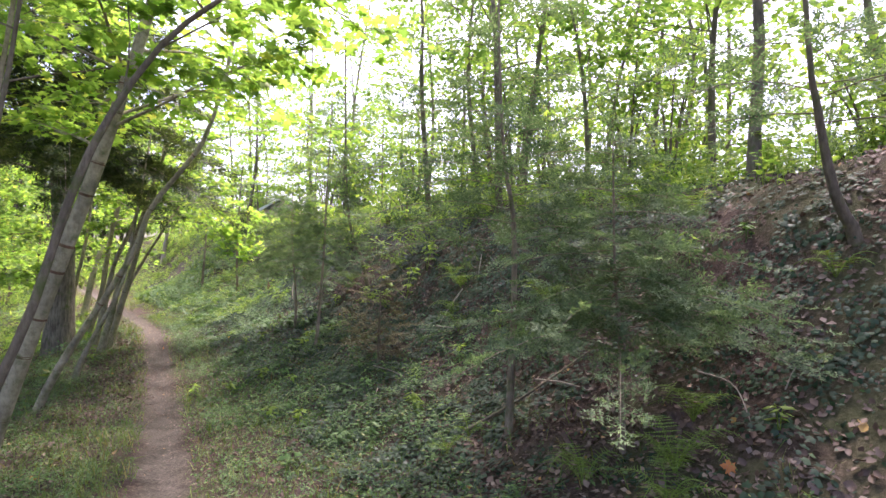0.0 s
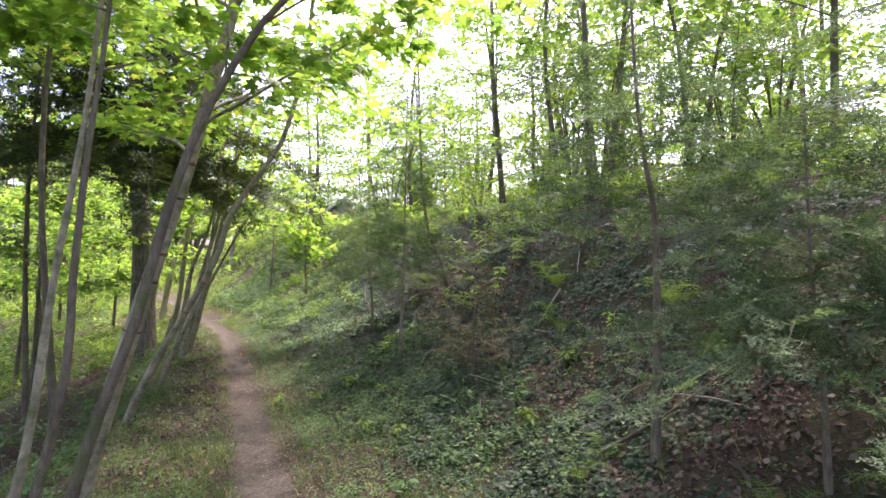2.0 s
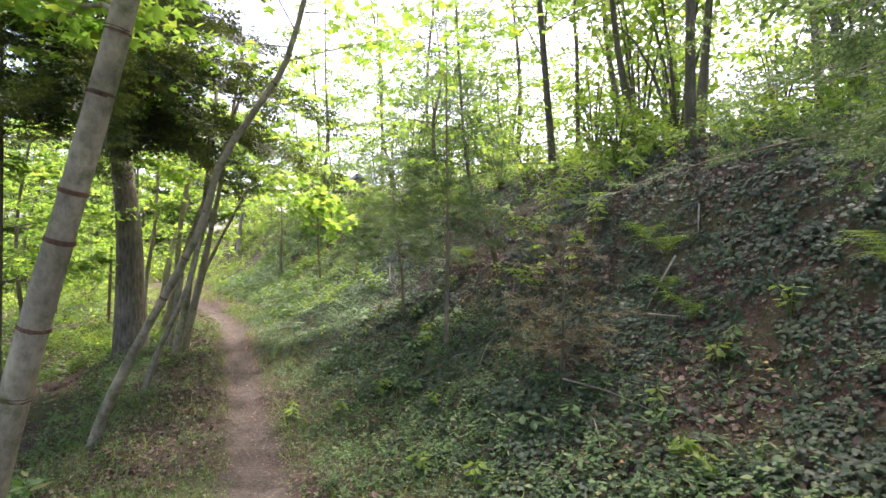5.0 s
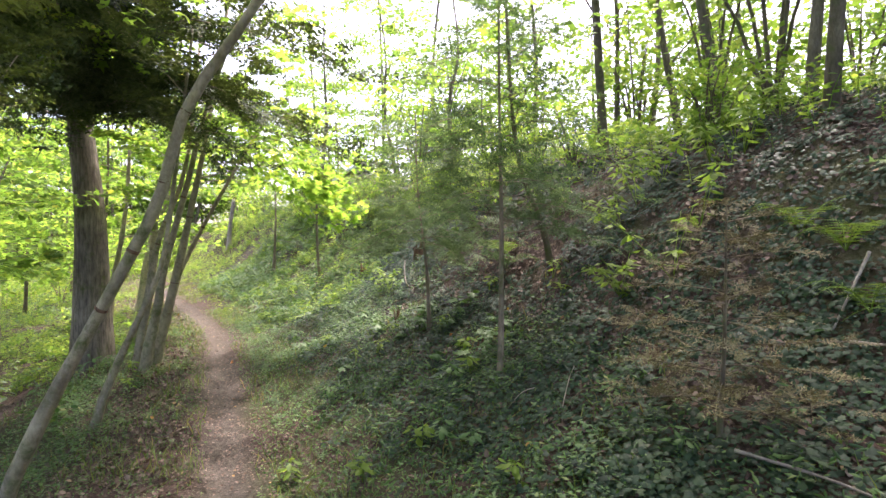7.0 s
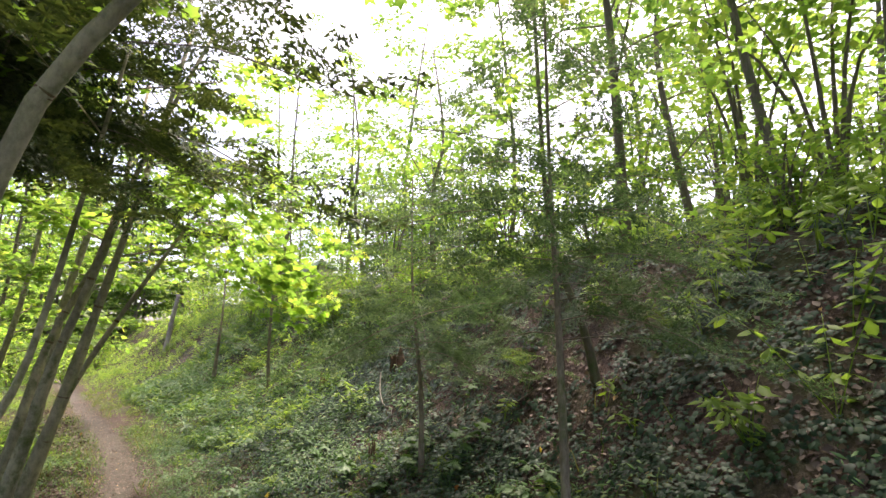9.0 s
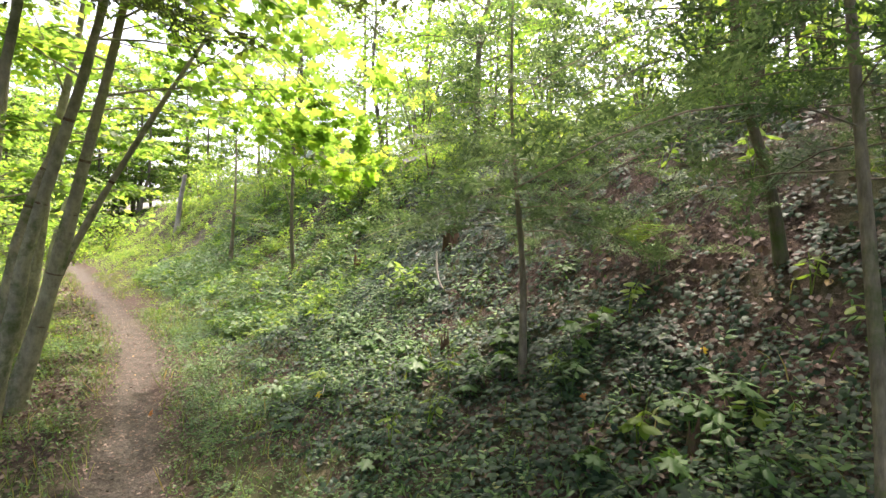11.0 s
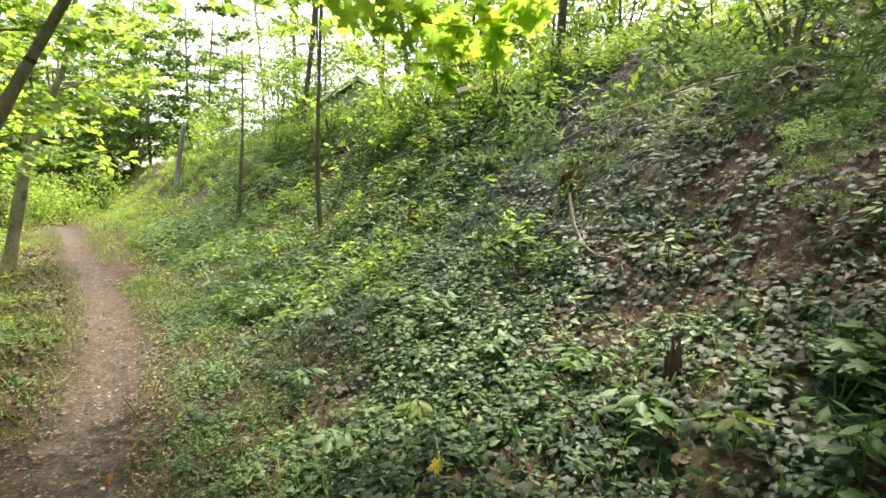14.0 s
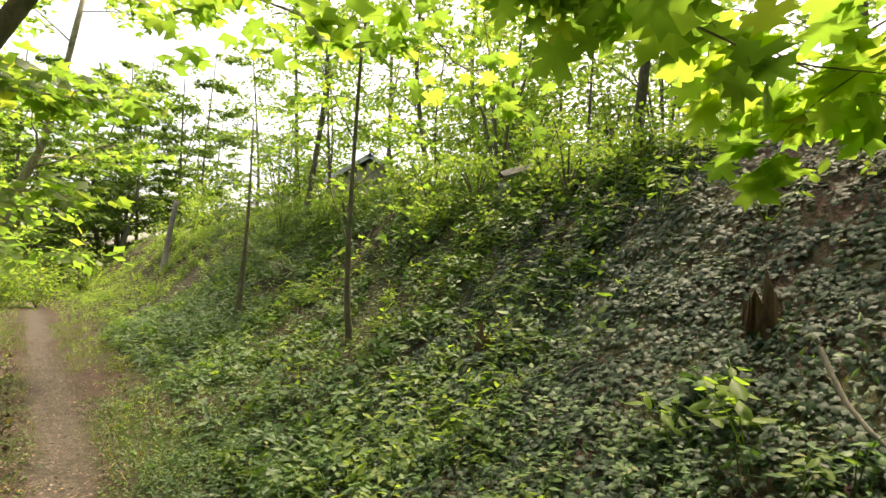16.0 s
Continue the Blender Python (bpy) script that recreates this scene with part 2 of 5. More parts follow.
def tube(pts, r0, r1, sides=8, knots=0.0, flare=0.0):
    """A tapered stem; knots make it uneven, flare widens its foot."""
    p = np.asarray(pts, float)
    n = len(p)
    t = np.gradient(p, axis=0)
    t /= np.linalg.norm(t, axis=1, keepdims=True) + 1e-9
    ref = np.array([0.3, 0.9, 0.1]) if abs(t[0, 2]) > 0.6 else np.array([0.0, 0.0, 1.0])
    u = np.cross(t, ref)
    u /= np.linalg.norm(u, axis=1, keepdims=True) + 1e-9
    w = np.cross(t, u)
    f = np.linspace(0, 1, n)
    r = r0 + (r1 - r0) * f + flare * r0 * np.exp(-f * n / 1.6)
    a = np.linspace(0, 2 * np.pi, sides, endpoint=False)
    rr = r[:, None] * (1 + knots * rng.standard_normal((n, sides)) * 0.5 + knots * rng.standard_normal((n, 1)))
    v = p[:, None] + rr[..., None] * (np.cos(a)[None, :, None] * u[:, None] + np.sin(a)[None, :, None] * w[:, None])
    v = np.vstack([v.reshape(-1, 3), p[-1:]])
    i = (np.arange(n - 1) * sides)[:, None] + np.arange(sides)[None]
    j = (np.arange(n - 1) * sides)[:, None] + (np.arange(sides)[None] + 1) % sides
    f1 = np.stack([i, j, j + sides], -1).reshape(-1, 3)
    f2 = np.stack([i, j + sides, i + sides], -1).reshape(-1, 3)
    k = (n - 1) * sides
    cap = np.array([[k + q, k + (q + 1) % sides, n * sides] for q in range(sides)])
    return v, np.vstack([f1, f2, cap])


def strew(template, p, nrm, size, tilt=0.3, ahead=None):
    """Copies of a leaf template at places p, lying on nrm, as one vertex and face table."""
    tv, tf = template
    n = len(p)
    nn = np.asarray(nrm, float) + tilt * rng.standard_normal((n, 3))
    nn /= np.linalg.norm(nn, axis=1, keepdims=True)
    a = rng.standard_normal((n, 3)) if ahead is None else np.asarray(ahead, float)
    a = a - nn * (a * nn).sum(1, keepdims=True)
    a /= np.linalg.norm(a, axis=1, keepdims=True) + 1e-9
    b = np.cross(nn, a)
    s = np.broadcast_to(np.asarray(size, float), (n,))[:, None, None]
    v = p[:, None] + s * (tv[None, :, 0:1] * a[:, None] + tv[None, :, 1:2] * b[:, None] + tv[None, :, 2:3] * nn[:, None])
    f = tf[None] + (np.arange(n) * len(tv))[:, None, None]
    return v.reshape(-1, 3), f.reshape(-1, tf.shape[1])


def fan(rim, z=0.0, centre=(0.45, 0, 0)):
    v = np.array([centre] + [(x, y, z * (abs(y) + 0.3 * x)) for x, y in rim])
    n = len(rim)
    return v, np.array([[0, 1 + i, 1 + (i + 1) % n] for i in range(n)])


def both_sides(half):
    return half + [(x, -y) for x, y in reversed(half) if y > 1e-6]


MAPLE_LEAF = fan(both_sides([(1.0, 0), (0.8, 0.1), (0.72, 0.22), (0.55, 0.15), (0.66, 0.5), (0.5, 0.42), (0.36, 0.56), (0.28, 0.24), (0.02, 0.36), (0.08, 0.14), (0.0, 0.02)]), -0.22, (0.3, 0, 0.03))
MAPLE_SMALL = fan(both_sides([(1.0, 0), (0.6, 0.16), (0.6, 0.5), (0.3, 0.25), (0.05, 0.34)]), -0.2, (0.35, 0, 0.03))
SIMPLE_MAPLE = fan(both_sides([(1.0, 0), (0.5, 0.17), (0.55, 0.52), (0.05, 0.34)]), -0.2, (0.35, 0, 0.03))
IVY_LEAF = fan(both_sides([(1.0, 0), (0.55, 0.2), (0.5, 0.56), (-0.02, 0.36)]), -0.18, (0.28, 0, 0.03))
IVY_FAR = (np.array([(0, 0, 0), (0.3, 0.45, -0.1), (1, 0, -0.12), (0.3, -0.45, -0.1)]), np.array([[0, 1, 2], [0, 2, 3]]))
SPEAR = (np.array([(0, 0, 0), (0.4, 0.2, -0.05), (1, 0, -0.2), (0.4, -0.2, -0.05)]), np.array([[0, 1, 2], [0, 2, 3]]))
OVAL_LEAF = fan(both_sides([(1.0, 0), (0.72, 0.2), (0.35, 0.27), (0.0, 0.03)]), -0.25, (0.45, 0, 0.04))
NARROW_LEAF = fan(both_sides([(1.0, -0.0), (0.5, 0.12), (0.05, 0.03)]), -0.5, (0.5, 0, 0.06))
FAR_LEAF = (np.array([(0, 0, 0), (0.55, 0.33, -0.06), (1, 0, -0.1), (0.5, -0.34, -0.05)]), np.array([[0, 1, 2], [0, 2, 3]]))
DRY_LEAF = fan(both_sides([(1.0, 0), (0.62, 0.3), (0.3, 0.36), (0.0, 0.05)]), 0.35, (0.4, 0, 0.0))
CURLED = (np.array([(0, 0, 0), (0.5, 0.34, 0.14), (1, 0, 0.08), (0.45, -0.36, 0.16)]), np.array([[0, 2, 1], [0, 3, 2]]))
HERB_LEAF = (np.array([(0.4, 0, 0.05), (1, 0, -0.12), (0.42, 0.28, -0.04), (0, 0, 0), (0.42, -0.28, -0.04)]), np.array([[0, 1, 2], [0, 2, 3], [0, 3, 4], [0, 4, 1]]))
BLADE = (np.array([(0, -0.02, 0), (0, 0.02, 0), (0.16, -0.016, 0.5), (0.16, 0.016, 0.5), (0.5, 0, 0.85)]), np.array([[0, 1, 3], [0, 3, 2], [2, 3, 4]]))


def needle_twig(seed, bushy=1.0, each=4, width=0.024):
    """A flat hemlock twig one unit long: side sprays with short needles."""
    r = np.random.default_rng(seed)
    v, f = [], []

    def needle(p, dr, ln, wd):
        side = np.array([-dr[1], dr[0], 0]) * wd
        o = len(v)
        tip = p + dr * ln
        tip[2] += ln * r.normal(0, 0.25)
        v.extend([p - side, p + side, tip])
        f.append([o, o + 1, o + 2])

    def shoot(p, ang, ln, count, droop):
        dr = np.array([math.cos(ang), math.sin(ang), -droop])
        needle(p, dr, ln, 0.008)
        for q in range(count):
            at = p + dr * ln * (q + 0.5) / count
            for sg in (-1, 1):
                if r.random() < 0.9:
                    an = ang + sg * (1.0 + r.normal(0, 0.2))
                    needle(at.copy(), np.array([math.cos(an), math.sin(an), r.normal(0, 0.15)]), 0.095 * (1 - 0.4 * q / count) * r.uniform(0.8, 1.2), width)

    shoot(np.zeros(3), 0, 1.0, each + 3, 0.12)
    for q in range(int(5 * bushy)):
        for sg in (-1, 1):
            t = 0.1 + 0.75 * (q + r.random() * 0.7) / (5 * bushy)
            if r.random() < 0.88:
                shoot(np.array([t, 0, -0.12 * t]), sg * r.uniform(0.7, 1.0), 0.42 * (1 - 0.55 * t) * r.uniform(0.7, 1.2), each, 0.15)
    return np.array(v), np.array(f)


TWIGS = [needle_twig(k, 0.9, 4, 0.022) for k in range(3)]


def sprig(seed, levels, leaf, leaf_len, droop=0.25, bare_stem=0.15):
    """A small plant one unit tall: a bent stem with pairs of leaves, each pair turned from the last."""
    r = np.random.default_rng(seed)
    bend = r.normal(0, 0.16, 2)
    stem = np.array([(bend[0] * z * z, bend[1] * z * z, z) for z in (0, 0.5, 1.0)])
    pieces = [tube(stem, 0.014, 0.006, 3)]
    tv, tf = leaf
    for k in range(levels):
        z = bare_stem + (1 - bare_stem) * (k + 0.75) / levels
        foot = np.array([bend[0] * z * z, bend[1] * z * z, z])
        turn = k * 1.57 + r.normal(0, 0.35)
        for half in (0, math.pi):
            if r.random() < 0.08:
                continue
            a = turn + half + r.normal(0, 0.25)
            tip = np.array([math.cos(a), math.sin(a), r.normal(0.3, 0.15) - droop * 2 * (1 - z)])
            tip /= np.linalg.norm(tip)
            side = np.array([-math.sin(a), math.cos(a), r.normal(0, 0.2)])
            face = np.cross(tip, side)
            ln = leaf_len * (1.2 - 0.55 * z) * r.uniform(0.7, 1.2)
            pieces.append((foot + tip * ln * 0.15 + ln * (tv[:, :1] * tip + tv[:, 1:2] * side + tv[:, 2:3] * face), tf))
    return joined(pieces)


def ivy_runner(seed):
    """A trailing ivy shoot one unit long, its lobed leaves held up on short stalks to both sides."""
    r = np.random.default_rng(seed)
    pieces, tv, tf = [], IVY_LEAF[0], IVY_LEAF[1]
    for k in range(9):
        x = (k + r.uniform(0.1, 0.7)) / 9
        sg = 1 if k % 2 else -1
        foot = np.array([x, sg * r.uniform(0.05, 0.16) + 0.06 * math.sin(5 * x + seed), r.uniform(0.03, 0.15)])
        a = sg * r.uniform(0.3, 1.5)
        tip = np.array([math.cos(a), math.sin(a), r.normal(-0.15, 0.15)])
        side = np.array([-math.sin(a), math.cos(a), r.normal(0, 0.2)])
        ln = r.uniform(0.15, 0.27)
        pieces.append((foot + ln * (tv[:, :1] * tip + tv[:, 1:2] * side + tv[:, 2:3] * np.cross(tip, side)), tf))
    return joined(pieces)


def strew_mixed(templates, p, nrm, size, tilt):
    """Strews several templates over the places, each place taking one of them."""
    which = rng.integers(0, len(templates), len(p))
    size = np.broadcast_to(np.asarray(size, float), (len(p),))
    tilt = np.broadcast_to(np.asarray(tilt, float).reshape(-1, 1), (len(p), 1))
    return joined([strew(t, p[which == k], nrm[which == k], size[which == k], tilt[which == k]) for k, t in enumerate(templates) if (which == k).any()])


HERBS = [sprig(k, 4, HERB_LEAF, 0.4) for k in range(4)]
LOW_HERBS = [sprig(k + 10, 3, HERB_LEAF, 0.55, 0.15) for k in range(4)]
FAR_HERBS = [sprig(k + 20, 4, SPEAR, 0.55) for k in range(3)]
TALL_HERBS = [sprig(k + 30, 7, HERB_LEAF, 0.24, 0.2, 0.1) for k in range(4)]
RUNNERS = [ivy_runner(k) for k in range(5)]

# ---- ground ----


def soil_material():
    m, nt, bsdf = material("woodland_soil")
    tc = nt.nodes.new("ShaderNodeTexCoord").outputs["Object"]
    at = nt.nodes.new("ShaderNodeAttribute")
    at.attribute_name = "trodden"
    fine = noise_node(nt, 38, 6, 0.75, tc)
    mid = noise_node(nt, 7, 5, 0.65, tc)
    big = noise_node(nt, 1.1, 3, 0.5, tc)
    litter = ramp(nt, fine, [(0.32, (0.022, 0.016, 0.012)), (0.5, (0.055, 0.039, 0.03)), (0.68, (0.125, 0.092, 0.073))])
    litter = mix_rgb(nt, 1.0, litter, ramp(nt, mid, [(0.3, (0.6, 0.58, 0.55)), (0.7, (1.25, 1.2, 1.15))]), "MULTIPLY")
    moss = ramp(nt, big, [(0.45, (0, 0, 0)), (0.62, (0.6, 0.6, 0.6))])
    litter = mix_rgb(nt, moss, litter, (0.05, 0.065, 0.022))
    dust = ramp(nt, fine, [(0.3, (0.035, 0.031, 0.025)), (0.5, (0.08, 0.071, 0.058)), (0.72, (0.148, 0.134, 0.112))])
    dust = mix_rgb(nt, 1.0, dust, ramp(nt, mid, [(0.3, (0.65, 0.63, 0.6)), (0.7, (1.2, 1.18, 1.16))]), "MULTIPLY")
    nt.links.new(mix_rgb(nt, at.outputs["Fac"], litter, dust), bsdf.inputs["Base Color"])
    bsdf.inputs["Roughness"].default_value, bsdf.inputs["Specular IOR Level"].default_value = 0.95, 0.15
    bump(nt, bsdf, fine, 0.7, 0.03)
    return m


SOIL = soil_material()


def build_ground():
    ss = np.concatenate([np.linspace(-30, -1.2, 40), np.arange(-1, 21, 0.095), np.linspace(21.3, 59.9, 90)])
    uu = np.concatenate([np.linspace(-75, -3.3, 50), np.arange(-3, 6.6, 0.09), np.linspace(6.9, 75, 50)])
    s, u = np.meshgrid(ss, uu, indexing="ij")
    t = np.interp(s, LINE_Y, LINE_T)
    x, y = np.interp(s, LINE_Y, LINE_X) + u * np.sqrt(1 + t * t), s
    z = height(x, y)
    f, d = along(x, y)
    edge = 0.22 + 0.14 * value_noise(x, y, 1.6, 11) + 0.1 * value_noise(x, y, 6.0, 12) 
    worn = np.clip((edge + 0.07 - np.abs(d + 0.02)) / 0.16, 0, 1)
    z = z - 0.03 * worn
    n, k = s.shape
    i = (np.arange(n - 1)[:, None] * k + np.arange(k - 1)[None]).ravel()
    me = mesh_of("ground", np.stack([x, y, z], -1).reshape(-1, 3), np.stack([i, i + k, i + k + 1, i + 1], -1), SOIL)
    at = me.attributes.new("trodden", "FLOAT", "POINT")
    at.data.foreach_set("value", worn.ravel().astype(np.float32))
    tagged(new("ground", me), "brown hillside soil with leaf litter and a worn dirt footpath", "ground", kind="structure")


build_ground()

# ---- ground cover ----


def scatter_spots(n, s0, s1, d0, d1, keep):
    s, d = rng.uniform(s0, s1, n), rng.uniform(d0, d1, n)
    p = spot(s, d)
    k = rng.random(n) < keep(s, d, p)
    return s[k], d[k], p[k]


def off_trail(d, s):
    return np.abs(d) > 0.17 + 0.13 * rng.random(np.shape(d))


def stuff(name, vf, mat, label, category):
    return tagged(new(name, mesh_of(name, *vf, mat)), label, category, kind="stuff")


def bare(s, d, p):
    """How bare the bank is: leaf litter by the first trees, and scars on the steep part."""
    first = np.clip((5.2 - s) / 2.0, 0, 1) * np.clip((d - 1.9) / 0.6, 0, 1) * np.clip((4.1 - d) / 0.9, 0.1, 1)
    scar = np.exp(-((s - 8.1) / 1.2) ** 2 - ((d - 3.3) / 0.5) ** 2) + 0.6 * np.exp(-((s - 9.3) / 0.7) ** 2 - ((d - 3.5) / 0.35) ** 2)
    patches = np.clip(0.2 + value_noise(p[:, 0], p[:, 1], 1.3, 21) * 2.6 + value_noise(p[:, 0], p[:, 1], 4.0, 22) * 2.2, 0, 1) * np.clip((13.5 - s) / 4, 0.08, 1)
    low = np.clip((d - 1.2) / 1.0, 0, 1)
    return np.clip(0.75 * first + 0.55 * scar + 0.72 * patches * low, 0, 1)


def lush(s):
    return np.clip((s - 10.0) / 3.0, 0, 1)


def upright(n):
    return np.array([[0, 0, 1.0]]).repeat(n, 0)


def build_cover():
    def low(s, d, p):
        return off_trail(d, s) * np.clip(1.15 - bare(s, d, p) * 1.2, 0.03, 1) * np.where(d > 0, np.clip(1.5 - 0.12 * lush(s) - np.abs(d) / 2.2, 0.05, 1), 0.7 - 0.25 * np.clip((s - 7) / 2, 0, 1))

    # small creeping leaves beside the trail and up the foot of the bank
    s, d, p = scatter_spots(170000, 0.5, 17, -2.6, 4.2, lambda s, d, p: low(s, d, p) * np.clip(1.1 - (s - 14) / 14, 0.3, 1))
    nrm = slope_normal(p)
    lift = rng.uniform(0.005, 0.06, len(p)) * np.clip(np.abs(d) * 1.2, 0.35, 1.4)
    vf = strew(SPEAR, p + np.array([0, 0, 1]) * lift[:, None], nrm, rng.uniform(0.018, 0.042, len(p)) * (1 + 0.2 * lush(s)), 0.5)
    stuff("low_herbs", vf, HERB, "low green creeping herbs carpeting the foot of the bank", "undergrowth")
    # leafy herbs in uneven drifts over the carpet
    s, d, p = scatter_spots(50000, 0.8, 15.0, -2.4, 4.0, lambda s, d, p: low(s, d, p) * (np.abs(d) > 0.42) * np.clip(0.3 + 2.4 * value_noise(p[:, 0], p[:, 1], 1.1, 33) + 1.2 * value_noise(p[:, 0], p[:, 1], 3.1, 34), 0.03, 1))
    tall = rng.uniform(0.05, 0.125, len(p)) * np.clip(0.55 + 0.35 * np.abs(d), 0.6, 1.25) * (1 + 0.25 * lush(s))
    vf = strew_mixed(HERBS + LOW_HERBS, p - np.array([0, 0, 0.01]), 0.5 * slope_normal(p) + upright(len(p)), tall, 0.22)
    stuff("herbs", vf, HERB, "soft green leafy herbs in drifts on the bank", "undergrowth")
    # herbs farther along
    s, d, p = scatter_spots(25000, 13.0, 40.0, -6, 7.0, lambda s, d, p: (np.abs(d) > 0.45) * np.clip(0.55 + 2.0 * value_noise(p[:, 0], p[:, 1], 1.2, 61), 0.08, 1))
    vf = strew_mixed(FAR_HERBS, p - np.array([0, 0, 0.01]), upright(len(p)), rng.uniform(0.1, 0.3, len(p)) * np.clip(np.abs(d) / 1.5, 0.4, 1), 0.3)
    stuff("trailside_plants", vf, BRIGHT, "bright leafy plants beside the sunlit end of the trail", "undergrowth")
    s, d, p = scatter_spots(9000, 13.5, 22.0, 1.0, 5.5, lambda s, d, p: np.clip(0.6 + 1.6 * value_noise(p[:, 0], p[:, 1], 1.4, 62), 0.2, 1))
    vf = strew_mixed(FAR_HERBS, p - np.array([0, 0, 0.01]), upright(len(p)), rng.uniform(0.12, 0.28, len(p)), 0.3)
    stuff("bank_herbs", vf, HERB, "green leafy herbs covering the farther bank", "undergrowth")
    # grass
    s, d, p = scatter_spots(120000, 0.5, 24, -3.5, 3.4, lambda s, d, p: off_trail(d, s) * np.where(d > 0, 0.35 + 0.3 * lush(s), 0.9 - 0.3 * np.clip((s - 7) / 2, 0, 1)) * np.clip(1.2 - np.abs(d) / 3.2, 0.05, 1)
                            * np.clip(0.6 + value_noise(p[:, 0], p[:, 1], 1.8, 31) * 2.8, 0.03, 1))
    vf = strew(BLADE, p - np.array([0, 0, 0.01]), upright(len(p)), rng.uniform(0.06, 0.2, len(p)), 0.35)
    stuff("grass", vf, GRASS, "sparse green grass along the edges of the trail", "grass")

    # ivy: trailing shoots on the near bank, a looser carpet above and behind
    def clad(s, d, p):
        return (1 - 0.82 * bare(s, d, p)) * np.clip((d - 0.7) / 1.3, 0, 1) * np.where(s < 5.5, 0.75, 1.0) * np.clip(0.75 + value_noise(p[:, 0], p[:, 1], 0.8, 41) * 1.8 + value_noise(p[:, 0], p[:, 1], 2.5, 42) * 0.8, 0.06 + 0.6 * np.clip(s - 10.3, 0, 1), 1)

    s, d, p = scatter_spots(17000, 0.5, 14.5, 0.9, 5.2, clad)
    nrm = slope_normal(p)
    vf = strew_mixed(RUNNERS, p + nrm * 0.01, nrm + np.array([0, 0, 0.15]), rng.uniform(0.11, 0.25, len(p)), 0.2)
    s, d, p = scatter_spots(95000, -1.0, 24.0, 0.9, 8.0, clad)
    nrm = slope_normal(p)
    at, lie, size = p + nrm * rng.uniform(0.01, 0.09, len(p))[:, None], nrm + np.array([0, 0, 0.1]), rng.uniform(0.022, 0.046, len(p))
    near = (s > 7) & (s < 14) & (d < 4)
    far = strew(IVY_FAR, at[~near], lie[~near], size[~near], 0.38)
    close = strew(IVY_LEAF, at[near], lie[near], size[near], 0.34)
    stuff("ivy", joined([vf, far, close]), IVY, "dark glossy ivy trailing over the steep bank", "ivy")
    # narrow-leaved seedlings
    s, d, p = scatter_spots(14000, 4, 17, 0.6, 3.4, lambda s, d, p: np.clip(0.05 + 2.2 * value_noise(p[:, 0], p[:, 1], 1.6, 81), 0.02, 1))
    lift = rng.random(len(p)) * 0.2
    vf = strew(NARROW_LEAF, p + np.array([0, 0, 1]) * lift[:, None], upright(len(p)), rng.uniform(0.035, 0.085, len(p)), 0.55)
    stuff("seedlings", vf, HERB, "narrow-leaved green seedlings among ivy and herbs", "undergrowth")
    # fallen leaves
    s, d, p = scatter_spots(170000, 0.0, 22, -3.0, 6.0, lambda s, d, p: np.where(np.abs(d) < 0.4, 0.12 + 0.7 * np.clip((s - 5.5) / 2.5, 0, 1), np.where(d < 0, 0.1 + 0.4 * np.clip((s - 7) / 2, 0, 1) * (d > -1.2) + 0.65 * np.exp(-((d + 1.2) / 0.4) ** 2 - ((s - 6.5) / 2.5) ** 2), 0.1 * np.clip((13 - s) / 3, 0.2, 1) + 0.8 * bare(s, d, p) * np.clip((11.5 - s) / 1.5, 0.25, 1))))
    nrm = slope_normal(p)
    vf = strew_mixed([CURLED, DRY_LEAF], p + nrm * 0.012, nrm, rng.uniform(0.02, 0.068, len(p)) * np.where(np.abs(d) < 0.4, 0.5, 1.0), np.where(np.abs(d) < 0.4, 0.2, 0.5)[:, None])
    stuff("fallen_leaves", vf, LITTER, "dry brown fallen leaves strewn over soil and trail", "leaf litter")
    # sunlit herbs and nettles along the crest of the bank and beyond
    s, d, p = scatter_spots(10000, -3, 27, 2.6, 9.0, lambda s, d, p: np.clip((d - 4.3 - 0.6 * np.clip((7 - s) / 3, 0, 1) + 0.11 * np.clip(s - 12, 0, 20) + 0.8 * value_noise(p[:, 0], p[:, 1], 0.7, 51)) / 1.0, 0, 1)
                            * np.clip(0.55 + 2 * value_noise(p[:, 0], p[:, 1], 1.5, 52), 0.08, 1))
    tall = rng.uniform(0.2, 0.45, len(p)) + 0.7 * rng.random(len(p)) * np.clip((d - 4.8) / 2.5, 0, 1) * np.clip(value_noise(p[:, 0], p[:, 1], 1.1, 53) + 0.4, 0, 1)
    vf = strew_mixed(TALL_HERBS, p - np.array([0, 0, 0.02]), upright(len(p)), tall, 0.25)
    stuff("crest_undergrowth", vf, BRIGHT, "sunlit yellow-green undergrowth on the crest of the bank", "undergrowth")
    # the lower slope
    s, d, p = scatter_spots(9000, 2, 40, -16, -1.6, lambda s, d, p: np.clip(0.4 + 2.0 * value_noise(p[:, 0], p[:, 1], 0.8, 71), 0.04, 1))
    vf = strew_mixed(FAR_HERBS, p - np.array([0, 0, 0.01]), upright(len(p)), rng.uniform(0.12, 0.34, len(p)), 0.3)
    stuff("lower_undergrowth", vf, HERB, "green undergrowth on the slope below the trail", "undergrowth")


build_cover()

# ---- trees ----
UP = np.array([0, 0, 1.0])


def unit(v):
    v = np.asarray(v, float)
    return v / np.linalg.norm(v)


